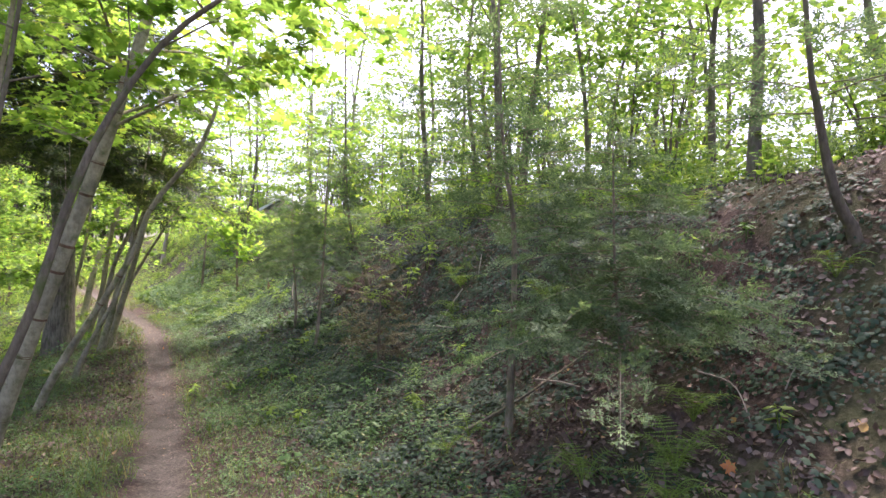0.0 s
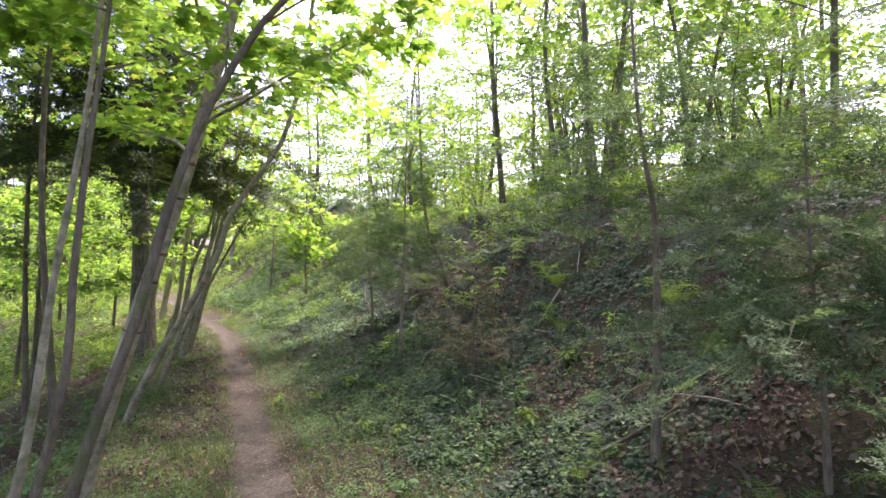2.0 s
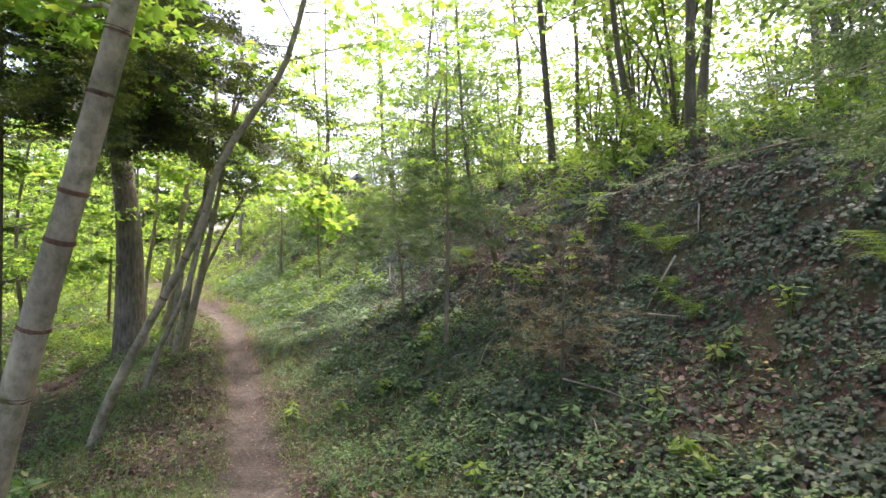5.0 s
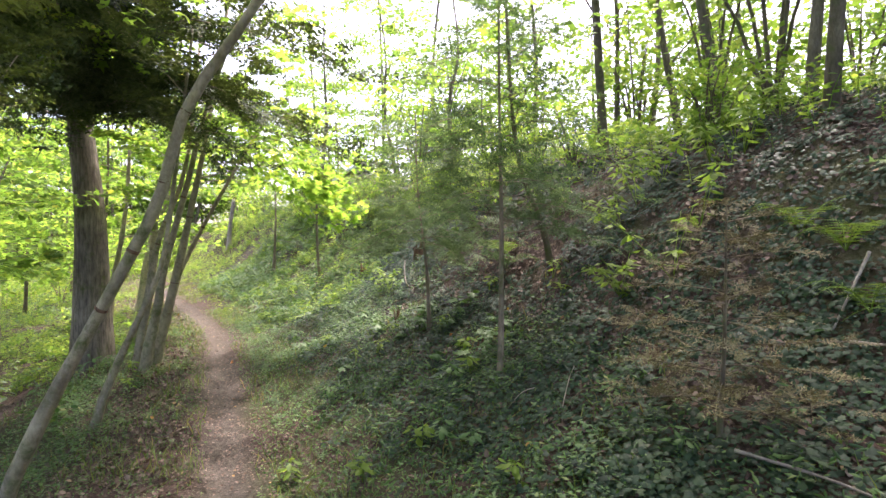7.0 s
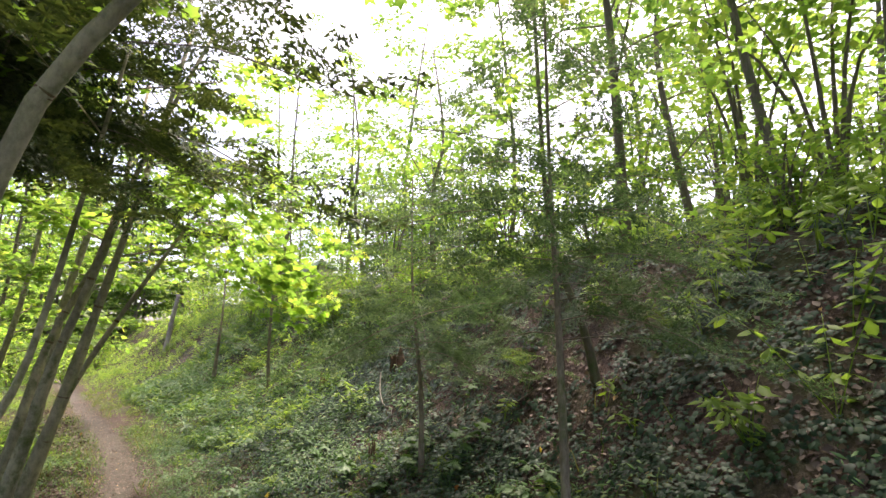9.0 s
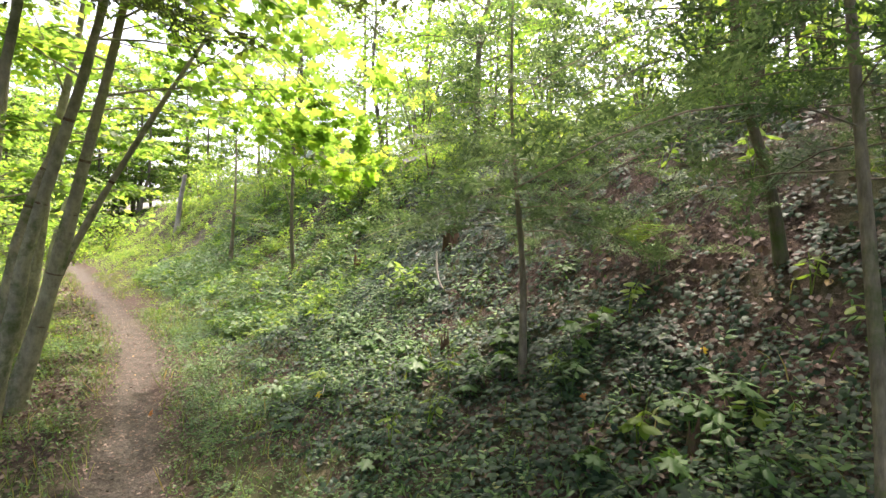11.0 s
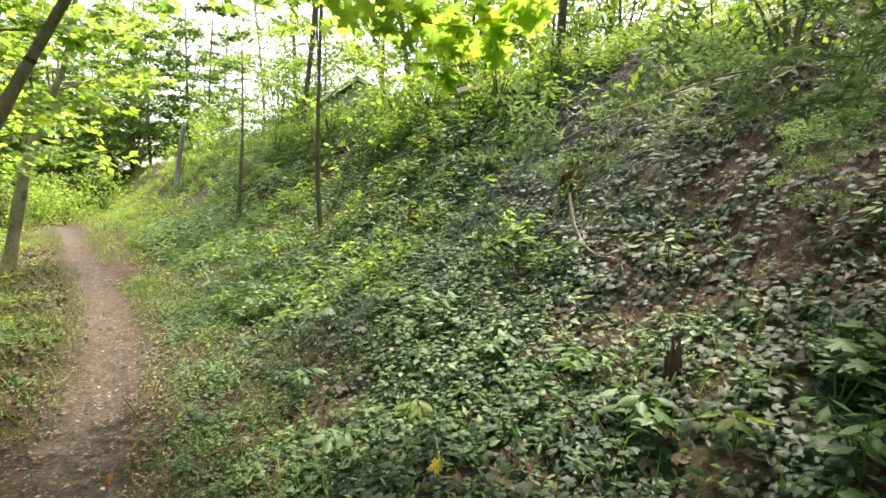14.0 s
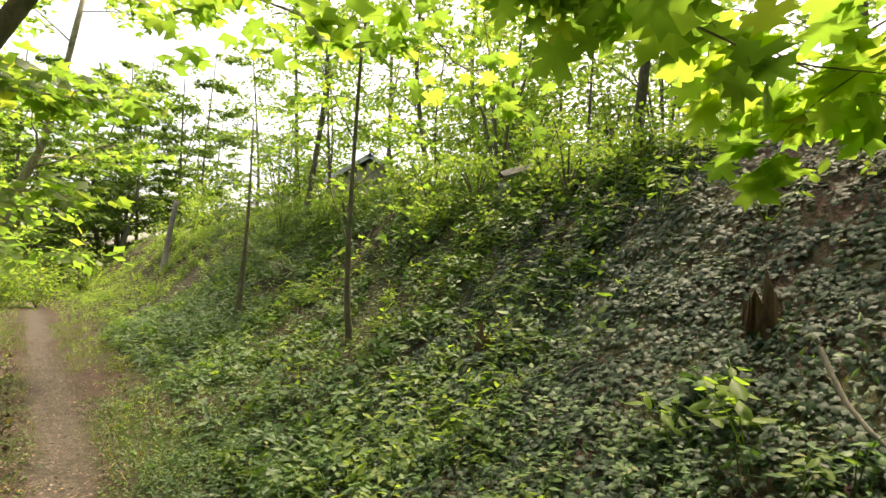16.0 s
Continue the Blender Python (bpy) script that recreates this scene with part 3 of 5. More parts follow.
def open_way(p):
    """Keeps the walked strip of the trail free of twigs and leaves."""
    s, d = along(p[:, 0], p[:, 1])
    inside = (s > -2) & (s < 10.9) & (d > -1.4) & (d < np.where(s < 10.2, 1.7, 0.95)) & (p[:, 2] < np.interp(s, ZY, ZZ) + np.where(d > 0, 2.5, 2.9))
    inside |= (s >= 10.9) & (s < 13) & (d > -1.4) & (d < 0.5) & (p[:, 2] < 2.5)
    return ~inside & (np.linalg.norm(p - np.array([-5.36, 10.76, 1.4]), axis=1) > 0.9)


def leafy_limb(start, heading, length, r, leaf, n_leaf, size, sub=7, rise=0.1, spread=0.5, flat=0.4, twigs=True):
    """A limb with side twigs; gives its wood and its leaves."""
    h = unit(heading)
    side = unit(np.cross(h, UP) + 1e-6)
    k = np.linspace(0, 1, 6)[:, None]
    axis = start + h * length * k + UP * (rise * length * k * (1 - 0.9 * k)) + np.cumsum(rng.normal(0, 0.035 * length, (6, 3)), 0) * k
    if not open_way(axis[1:]).all():
        return [], []
    wood, leaves = [tube(axis, r, r * 0.25, 5)], []
    for q in range(sub):
        u = 0.2 + 0.8 * (q + rng.random()) / sub
        at = axis[0] * 0
        i = min(int(u * 5), 4)
        at = axis[i] + (axis[i + 1] - axis[i]) * (u * 5 - i)
        sg = -1 if q % 2 else 1
        ln = length * spread * (1.15 - 0.7 * u) * rng.uniform(0.6, 1.2)
        dr = unit(h * rng.uniform(0.4, 0.9) + side * sg * rng.uniform(0.5, 1.0) + UP * rng.normal(0, 0.18))
        tw = curve_points([at, at + dr * ln * 0.5 + UP * 0.02 * ln, at + dr * ln - UP * 0.1 * ln], 4)
        if twigs and open_way(tw).all():
            wood.append(tube(tw, r * 0.3, r * 0.08, 3))
        m = max(2, int(n_leaf / sub))
        w = rng.uniform(0.1, 1.05, m)[:, None]
        pos = at + dr * ln * w - UP * 0.1 * ln * w * w + rng.normal(0, 0.1 * ln + 0.03, (m, 3)) * np.array([1, 1, 0.45])
        pos = pos[open_way(pos)]
        m = len(pos)
        if not m:
            continue
        leaves.append(strew(leaf, pos, np.array([[0, 0, 1.0]]).repeat(m, 0) + 0.25 * dr, size * rng.uniform(0.6, 1.15, m), flat, dr + 0.9 * rng.standard_normal((m, 3))))
    return wood, leaves


def broadleaf(name, label, axis, r0, r1, limbs, bark, leaf_mat, leaf=MAPLE_SMALL, size=0.12, knots=0.03, sides=10, flare=0.35, group="", steps=14, extra=None, far=False, nodes=0):
    """A tree from its stem's line and limbs (height share, heading, length, leaves, rise)."""
    pts = curve_points(axis, steps)
    top = base(name, axis[0], label, "tree", group)
    part("trunk", tube(pts - np.array([[0, 0, 0.12]]) * (np.arange(steps) == 0)[:, None], r0, r1, sides, knots, flare), bark, top)
    for k in range(nodes):
        u = (0.04 + 0.6 * (k + rng.random() * 0.7) / nodes) * (steps - 1)
        j = int(u)
        c, dr, rad = pts[j] + (pts[j + 1] - pts[j]) * (u - j), unit(pts[j + 1] - pts[j]), r0 + (r1 - r0) * u / (steps - 1)
        part("bark_ring", tube(np.array([c - dr * 0.012, c - dr * 0.004, c + dr * 0.004, c + dr * 0.012]), rad * 1.04, rad * 1.04, sides, 0.04), ROTTEN_WOOD, top, "dark branch-scar ring")
    wood, leaves = [], []
    for u, heading, ln, n, rise in limbs:
        i = u * (steps - 1)
        j = min(int(i), steps - 2)
        start = pts[j] + (pts[j + 1] - pts[j]) * (i - j)
        w, lv = leafy_limb(start, heading, ln, max(r0 * 0.28 * (1.1 - u * 0.7), 0.008), leaf, n, size, rise=rise, twigs=not far, sub=7 if not far else 9)
        if far:
            wood += w
        else:
            if not w:
                continue
            limb = part("branch", w[0], bark, top)
            for tw in w[1:]:
                part("twig", tw, bark, limb)
        leaves += lv
    if wood:
        tagged(part("branchwork", joined(wood), bark, top), kind="stuff")
    if extra:
        leaves += extra
    if leaves:
        tagged(part("crown", joined(leaves), leaf_mat, top), kind="stuff")
    return top


def round_limbs(n, lo, hi, ln, leaves, rise=0.25, toward_dir=None, bias=0.0):
    out = []
    for q in range(n):
        a = q * 2.4 + rng.uniform(-0.4, 0.4)
        h = np.array([math.cos(a), math.sin(a), 0.15])
        if toward_dir is not None:
            h = h + bias * np.asarray(toward_dir)
        u = lo + (hi - lo) * (q + 0.5) / n
        out.append((u, h, ln * rng.uniform(0.7, 1.15) * (1.1 - 0.45 * u), leaves, rise))
    return out


def hemlock(name, label, axis, r0, reach, first, count, mat=NEEDLE, bark=HEM_BARK, twig_len=0.3, droop=0.22, gap=0.112, top_reach=0.15, sides=8, group="", headings=None, bend=1.0, twigs=None, bough_r=None, last=0.99):
    """A young hemlock: stem, and flat sprays of needles on every bough."""
    pts = curve_points(axis, 16)
    top = base(name, axis[0], label, "tree", group)
    part("trunk", tube(pts - np.array([[0, 0, 0.1]]) * (np.arange(16) == 0)[:, None], r0, r0 * 0.25, sides, 0.03, 0.3), bark, top)
    needles, twigs = [], twigs or TWIGS
    for q in range(count):
        u = first + (last - first) * (q + rng.random() * 0.8) / count
        i = u * 15
        j = min(int(i), 14)
        start = pts[j] + (pts[j + 1] - pts[j]) * (i - j)
        a = q * 2.4 + rng.uniform(-0.5, 0.5)
        if headings is not None and rng.random() < 0.95:
            a = rng.uniform(*headings)
        share = ((1 - u) / (1 - first)) ** 0.75
        ln = (top_reach + (reach - top_reach) * share) * rng.uniform(0.65, 1.15)
        h = np.array([math.cos(a), math.sin(a), 0])
        k = np.linspace(0, 1, 6)[:, None]
        line = start + h * ln * k + UP * ln * (0.16 * k - (droop + 0.16) * k * k * bend)
        part("bough", tube(line, bough_r or max(0.0035, r0 * 0.1 * (0.4 + share)), 0.002, 4), bark, top)
        side = np.array([-h[1], h[0], 0])
        n = max(3, int(ln / gap))
        w = (np.arange(n) + rng.random(n)) / n * 0.85 + 0.15
        ii = np.minimum((w * 5).astype(int), 4)
        pos = line[ii] + (line[ii + 1] - line[ii]) * (w * 5 - ii)[:, None]
        for sg in (-1, 1):
            ahead = h * 0.75 + side * sg * rng.uniform(0.5, 1.0, n)[:, None] - UP * rng.uniform(0.0, 0.35, n)[:, None]
            size = twig_len * (1.25 - 0.65 * w) * rng.uniform(0.7, 1.2, n)
            needles.append(strew(twigs[(q + sg) % 3], pos, np.array([[0, 0, 1.0]]).repeat(n, 0) - 0.35 * side * sg, size, 0.42, ahead))
        needles.append(strew(twigs[(q + 1) % 3], line[-1:] - h * 0.05, np.array([[0, 0, 1.0]]), twig_len, 0.1, [h - 0.3 * UP]))
    tagged(part("needles", joined(needles), mat, top), kind="stuff")
    return top


def on(x, y, dz=0.0):
    return (x, y, float(height(x, y)) + dz)


# young hemlocks on the bank
hemlock("hemlock", "young hemlock with a bare lower stem above leaf litter", [on(0.58, 4.68, 0), (0.61, 4.66, 1.12), (0.60, 4.64, 1.92), (0.52, 4.62, 2.42), (0.47, 4.6, 3.0), (0.42, 4.58, 4.4)], 0.031, 1.75, 0.34, 46, gap=0.115, droop=0.12, top_reach=0.5)
hemlock("hemlock", "small bushy hemlock sapling with a knotted stem", [on(1.27, 3.78, 0), (1.24, 3.76, 1.05), (1.2, 3.75, 1.52), (1.18, 3.74, 2.5)], 0.02, 1.5, 0.27, 56, droop=0.1, gap=0.1)
knotted = bpy.data.objects["hemlock.001"]
for k in range(16):
    a, b = rng.uniform(0, 6.28), rng.normal(0.2, 0.5)
    foot = np.array([1.21, 3.755, 1.45 + rng.normal(0, 0.03)])
    tip = foot + 0.11 * rng.uniform(0.5, 1.2) * np.array([math.cos(a) * math.cos(b), math.sin(a) * math.cos(b), math.sin(b)])
    part("knot_twig", tube(curve_points([foot, (foot + tip) / 2 + UP * 0.015, tip], 5), 0.012, 0.003, 5, 0.1), ROTTEN_WOOD, knotted, "dark tangled dead twig")
hemlock("hemlock", "slender young hemlock with a bare lower stem", [on(-2.1, 8.87, 0), (-2.08, 8.94, 0.75), (-2.06, 9.1, 1.8), (-2.06, 9.19, 2.7), (-2.03, 9.3, 4.6)], 0.031, 1.4, 0.42, 54, top_reach=0.5)
hemlock("hemlock", "thin young hemlock rooted among ivy", [on(-3.0, 10.88, 0), (-3.01, 10.86, 0.99), (-3.05, 10.85, 1.45), (-3.11, 10.84, 2.14), (-3.12, 10.83, 3.1)], 0.027, 1.25, 0.43, 36, top_reach=0.4, twig_len=0.34)
hemlock("hemlock", "small hemlock beside the brightening end of the trail", [on(-9.05, 19.95, 0), (-8.96, 19.88, 1.68), (-8.89, 19.81, 2.64), (-8.86, 19.73, 4.2)], 0.05, 1.1, 0.35, 26, twig_len=0.3, gap=0.12)
hemlock("dead_hemlock", "dead brown hemlock sapling with dry twigs", [on(-0.88, 7.25, 0), (-0.86, 7.2, 0.8), (-0.84, 7.18, 1.55)], 0.016, 0.75, 0.1, 34, mat=NEEDLE_DEAD, bark=MID_BARK, twig_len=0.2, droop=-0.1)

# the great conifer below the trail
COARSE = [needle_twig(k + 9, 0.8, 3, 0.03) for k in range(3)]
hemlock("conifer", "large conifer with furrowed bark and drooping dark boughs", [on(-8.75, 12.2, 0), (-8.7, 12.15, 1.9), (-8.8, 12.1, 3.3), (-8.9, 12.1, 5.0), (-9.0, 12.1, 9.0), (-9.0, 12.1, 13.0)], 0.26, 6.2, 0.41, 60,
        mat=NEEDLE_DARK, bark=ROUGH_BARK, twig_len=0.62, droop=0.24, gap=0.15, top_reach=4.6, sides=16, last=0.7, headings=(-1.8, -0.35), twigs=COARSE, bough_r=0.022)
hemlock("hemlock", "mossy hemlock stem on the leaf-strewn slope", [on(2.95, 3.8, 0), (2.75, 3.75, 2.1), (2.6, 3.7, 2.7), (2.5, 3.65, 3.3), (2.3, 3.6, 6.5)], 0.042, 1.7, 0.45, 18, bark=MOSSY_BARK)

# maples below the trail
broadleaf("maple", "leaning maple with smooth pale grey bark", [on(-4.17, 4.87, 0), (-4.0, 4.83, 0.0), (-3.65, 4.8, 1.0), (-3.28, 4.77, 2.0), (-2.95, 4.74, 3.0), (-2.62, 4.7, 4.2), (-2.45, 4.7, 6.2), (-2.6, 5.0, 9.5)], 0.085, 0.03,
          [(0.5, (-0.6, 0.5, 0.3), 1.6, 160, 0.2), (0.55, (0.5, 0.8, 0.3), 1.5, 150, 0.2), (0.6, (-0.9, -0.3, 0.3), 1.8, 180, 0.2), (0.66, (0.8, -0.3, 0.3), 1.6, 150, 0.2)] + round_limbs(15, 0.52, 0.99, 2.5, 280), SMOOTH_BARK, MAPLE, MAPLE_SMALL, 0.12, steps=20, knots=0.02, nodes=11)
# this stem's high top, out of view, is added to shade leaves at left
broadleaf("maple", "curving maple stem leaning over the trail", [on(-5.78, 7.62, 0), (-5.28, 7.6, 0.3), (-4.8, 7.58, 1.06), (-4.42, 7.57, 1.7), (-4.2, 7.56, 2.32), (-3.72, 7.55, 2.95), (-3.44, 7.55, 3.4), (-3.1, 7.5, 4.6), (-3.0, 7.4, 6.4), (-3.2, 7.0, 9.5)], 0.048, 0.02,
          round_limbs(18, 0.64, 0.99, 2.4, 120), SMOOTH_BARK, MAPLE, MAPLE_SMALL, 0.12, steps=24, nodes=6)
broadleaf("maple", "slender maple stem at the edge of the trail", [on(-3.15, 3.35, 0), (-2.85, 3.35, 0.55), (-2.6, 3.36, 1.2), (-2.4, 3.37, 1.9), (-2.2, 3.38, 2.4), (-1.85, 3.4, 2.95), (-1.4, 3.4, 3.3), (-0.8, 3.5, 3.7)], 0.035, 0.012,
          [(0.62, (-0.2, 0.5, 0.8), 1.2, 110, 0.3), (0.7, (0.6, 0.6, 0.5), 1.2, 100, 0.2), (0.8, (-0.3, -0.8, 0.4), 1.2, 100, 0.2), (0.9, (0.6, 0.6, 0.0), 1.1, 60, 0.1)], MID_BARK, MAPLE, MAPLE_LEAF, 0.12, steps=18)
broadleaf("maple", "thin upright maple stem below the trail", [on(-3.35, 3.3, 0), (-2.98, 3.3, 0.8), (-2.92, 3.3, 1.5), (-2.85, 3.3, 2.2), (-2.75, 3.3, 2.9), (-2.6, 3.3, 4.5)], 0.028, 0.01, round_limbs(7, 0.5, 0.98, 1.1, 90), MID_BARK, MAPLE, MAPLE_LEAF, 0.12)
broadleaf("maple", "thin pale maple stem below the trail", [on(-3.7, 3.6, 0), (-3.45, 3.6, 0.5), (-3.3, 3.6, 1.5), (-3.1, 3.6, 2.6), (-2.9, 3.6, 4.4)], 0.032, 0.012, round_limbs(7, 0.5, 0.98, 1.2, 90), SMOOTH_BARK, MAPLE, MAPLE_LEAF, 0.12)
CLUMP = [([(-7.35, 11.72), (-7.11, 11.75, 0.55), (-6.9, 11.76, 1.35), (-6.72, 11.77, 2.1), (-6.46, 11.77, 3.2), (-6.1, 11.9, 5.5)], 0.06),
         ([(-7.25, 11.35), (-6.98, 11.3, 0.6), (-6.87, 11.28, 1.12), (-6.52, 11.31, 2.32), (-6.18, 11.34, 3.53), (-5.6, 11.5, 5.2)], 0.05),
         ([(-7.55, 11.6), (-7.4, 11.7, 0.7), (-7.35, 11.9, 1.6), (-7.0, 12.1, 2.8), (-6.9, 12.4, 5.0)], 0.05),
         ([(-7.5, 11.9), (-7.2, 12.0, 0.8), (-6.85, 12.1, 1.6), (-6.3, 12.2, 2.6), (-5.7, 12.3, 3.6)], 0.035),
         ([(-6.55, 9.5), (-6.2, 9.48, 0.2), (-5.9, 9.5, 0.8), (-5.75, 9.6, 1.3), (-5.7, 9.8, 2.4), (-5.6, 10.0, 4.0)], 0.035),
         ([(-9.1, 13.65), (-8.78, 13.68, 0.7), (-8.59, 13.68, 2.26), (-8.27, 13.69, 3.82), (-8.0, 13.7, 6.0)], 0.06),
         ([(-9.4, 13.3), (-9.2, 13.3, 0.9), (-9.0, 13.4, 2.4), (-8.9, 13.5, 5.0)], 0.05),
         ([(-11.84, 17.63), (-11.57, 17.74, 1.64), (-11.18, 17.83, 2.78), (-10.94, 17.88, 3.5), (-10.6, 17.9, 5.5)], 0.07)]
for n, (axis, r) in enumerate(CLUMP):
    line = [on(*axis[0])] + axis[1:]
    broadleaf("maple", "one of a clump of slender grey maple stems beside the trail", line, r * 1.3, r * 0.4, round_limbs(9, 0.5, 0.98, 2.1, 40 if n == 1 else 150 if axis[-1][2] > 4.5 else 50, 0.15, (0.8, 0.3, 0), 0.6), SMOOTH_BARK, MAPLE, SIMPLE_MAPLE, 0.12, knots=0.06, nodes=5 if n < 4 else 0,
              group="maple stems beside the trail")


def hanging_branch(label, line, r, n, spread, size=0.125, leaf=MAPLE_LEAF, mat=MAPLE):
    """A long leafy maple branch that hangs over the trail."""
    top = base("maple_branch", line[0], label, "branch")
    pts = curve_points(line, 14)
    wood, leaves = [tube(pts, r, r * 0.3, 5)], []
    for q in range(n):
        u = 0.25 + 0.75 * (q + rng.random()) / n
        at = pts[min(int(u * 13), 13)]
        dr = unit(rng.normal(0, 1, 3) * np.array([1, 1, 0.25]))
        ln = spread * rng.uniform(0.3, 1.0)
        wood.append(tube(curve_points([at, at + dr * ln * 0.6, at + dr * ln - UP * 0.15 * ln], 4), r * 0.3, r * 0.12, 3))
        m = 5
        w = rng.uniform(0.4, 1.1, m)[:, None]
        pos = at + dr * ln * w - UP * 0.15 * ln * w + rng.normal(0, 0.05, (m, 3))
        pos = pos[open_way(pos)]
        m = len(pos)
        if not m:
            continue
        leaves.append(strew(leaf, pos, np.array([[0, 0.45, 0.9]]).repeat(m, 0), size * rng.uniform(0.6, 1.15, m), 0.3, dr - 0.5 * UP + 0.7 * rng.standard_normal((m, 3))))
    limb = part("branch", wood[0], MID_BARK, top)
    for tw in wood[1:]:
        part("twig", tw, MID_BARK, limb)
    tagged(part("leaves", joined(leaves), mat, top), kind="stuff")


hanging_branch("overhanging maple branch with backlit yellow-green leaves", [(-6.3, 11.77, 3.6), (-5.8, 11.75, 3.45), (-5.3, 11.8, 3.05), (-4.9, 11.9, 2.65), (-4.55, 12.0, 2.35), (-4.2, 12.1, 2.15)], 0.007, 20, 0.4)
hanging_branch("overhanging maple branch with backlit yellow-green leaves", [(-6.1, 11.4, 4.0), (-5.4, 11.5, 3.6), (-4.8, 11.6, 3.1), (-4.3, 11.7, 2.7), (-3.8, 11.9, 2.55)], 0.007, 22, 0.5)
hanging_branch("overhanging maple branch with backlit yellow-green leaves", [(-6.6, 11.8, 3.0), (-6.2, 12.3, 3.0), (-5.8, 12.9, 2.9), (-5.4, 13.5, 2.6), (-5.2, 13.9, 2.7)], 0.007, 26, 0.5)
hanging_branch("overhanging maple twig with a few large green leaves", [(-2.6, 4.7, 4.3), (-1.9, 4.5, 4.1), (-1.3, 4.35, 3.75), (-0.8, 4.3, 3.4)], 0.006, 9, 0.35, 0.13)

hanging_branch("low maple spray with large backlit leaves", [(-5.6, 12.0, 3.1), (-5.2, 11.95, 2.45), (-4.95, 11.92, 2.08), (-4.7, 11.9, 1.92), (-4.4, 11.9, 1.88)], 0.005, 12, 0.32, 0.13)
hanging_branch("low maple spray with large backlit leaves", [(-5.6, 12.3, 3.0), (-5.1, 12.3, 2.45), (-4.75, 12.2, 2.2), (-4.4, 12.15, 1.98), (-4.15, 12.1, 1.88)], 0.005, 13, 0.26, 0.15)
hanging_branch("low maple spray with large backlit leaves", [(-5.9, 12.4, 3.1), (-5.3, 12.25, 2.5), (-4.95, 12.3, 2.3), (-4.6, 12.3, 2.15)], 0.005, 12, 0.3, 0.14)
hanging_branch("low maple spray with large backlit leaves", [(-5.2, 11.9, 3.0), (-4.6, 11.9, 2.4), (-4.3, 11.95, 2.1), (-4.05, 11.95, 1.98)], 0.005, 8, 0.24, 0.14)
# leafy maples on the slope below
# crowns of trees over 10 m raised out of view to shade lower leaves
for k, (x, y, h) in enumerate([(-5.9, 6.6, 12.0), (-8.2, 8.6, 11.0), (-5.4, 3.8, 12.0), (-10.8, 14.6, 8.0), (-9.6, 10.2, 9.0), (-7.6, 5.2, 12.0), (-13.5, 17.5, 8.5), (-4.6, 1.4, 6.5), (-11.9, 12.2, 8.0)]):
    b = on(x, y)
    axis = [b, (x + rng.normal(0, 0.2) + 0.2, y + rng.normal(0, 0.2), b[2] + h * 0.4), (x + 0.5 + rng.normal(0, 0.3), y + rng.normal(0, 0.3), b[2] + h)]
    broadleaf("maple", "slender leafy maple on the slope below the trail", axis, 0.045, 0.012, round_limbs(22 if h > 10 else 18, 0.5 if h > 10 else 0.28, 0.98, 3.1 if h > 10 else 2.3, 240 if h > 10 else 160, 0.15), MID_BARK, MAPLE, FAR_LEAF if k in (3, 6, 8) else SIMPLE_MAPLE, 0.15 if h > 10 else 0.13, group="maples below the trail", far=True)

# leafy young maples uphill of the trail's far end
for x, y, h in [(-8.6, 24.6, 6.0), (-5.8, 24.2, 5.5), (-4.2, 23.4, 5.5), (-9.6, 28.0, 7.0), (-2.6, 21.8, 4.6), (-7.0, 26.5, 6.5)]:
    b = on(x, y)
    axis = [b, (x + rng.normal(0, 0.2), y + rng.normal(0, 0.2), b[2] + h * 0.4), (x + rng.normal(0, 0.4), y + rng.normal(0, 0.4), b[2] + h)]
    broadleaf("maple", "leafy young maple uphill of the trail", axis, 0.045, 0.012, round_limbs(17, 0.08, 0.98, 2.3, 95, 0.2), MID_BARK, MAPLE, FAR_LEAF, 0.17, group="young maples uphill of the trail", far=True)

# leafy maples below the far end of the trail, and tall trees far behind the crest
for x, y, h in [(-16.2, 17.8, 8.5), (-19.0, 21.5, 9.0), (-21.5, 26.5, 9.5), (-13.6, 14.8, 9.0), (-23.5, 23.0, 10.0)]:
    b = on(x, y)
    axis = [b, (x + 0.2 + rng.normal(0, 0.2), y + rng.normal(0, 0.2), b[2] + h * 0.4), (x + 0.5 + rng.normal(0, 0.4), y + rng.normal(0, 0.4), b[2] + h)]
    broadleaf("maple", "tall leafy maple below the sunlit end of the trail", axis, 0.06, 0.015, round_limbs(22, 0.25, 0.98, 2.9, 190, 0.1), MID_BARK, MAPLE, FAR_LEAF, 0.17, group="maples below the sunlit trail", far=True)
for x, y, h in [(-1.0, 24.0, 12.0), (2.5, 21.5, 12.0), (-4.5, 27.5, 13.0), (-8.0, 31.0, 12.0), (6.0, 24.0, 13.0), (-12.0, 33.0, 12.0), (10.0, 19.0, 12.0)]:
    b = on(x, y)
    axis = [b, (x + rng.normal(0, 0.3), y + rng.normal(0, 0.3), b[2] + h * 0.4), (x + rng.normal(0, 0.6), y + rng.normal(0, 0.6), b[2] + h)]
    broadleaf("forest_tree", "tall leafy tree behind the crest of the bank", axis, 0.11, 0.03, round_limbs(24, 0.16, 0.98, 3.4, 170, 0.3), MID_BARK, MAPLE_FAR, FAR_LEAF, 0.2, group="tall trees behind the crest", far=True)

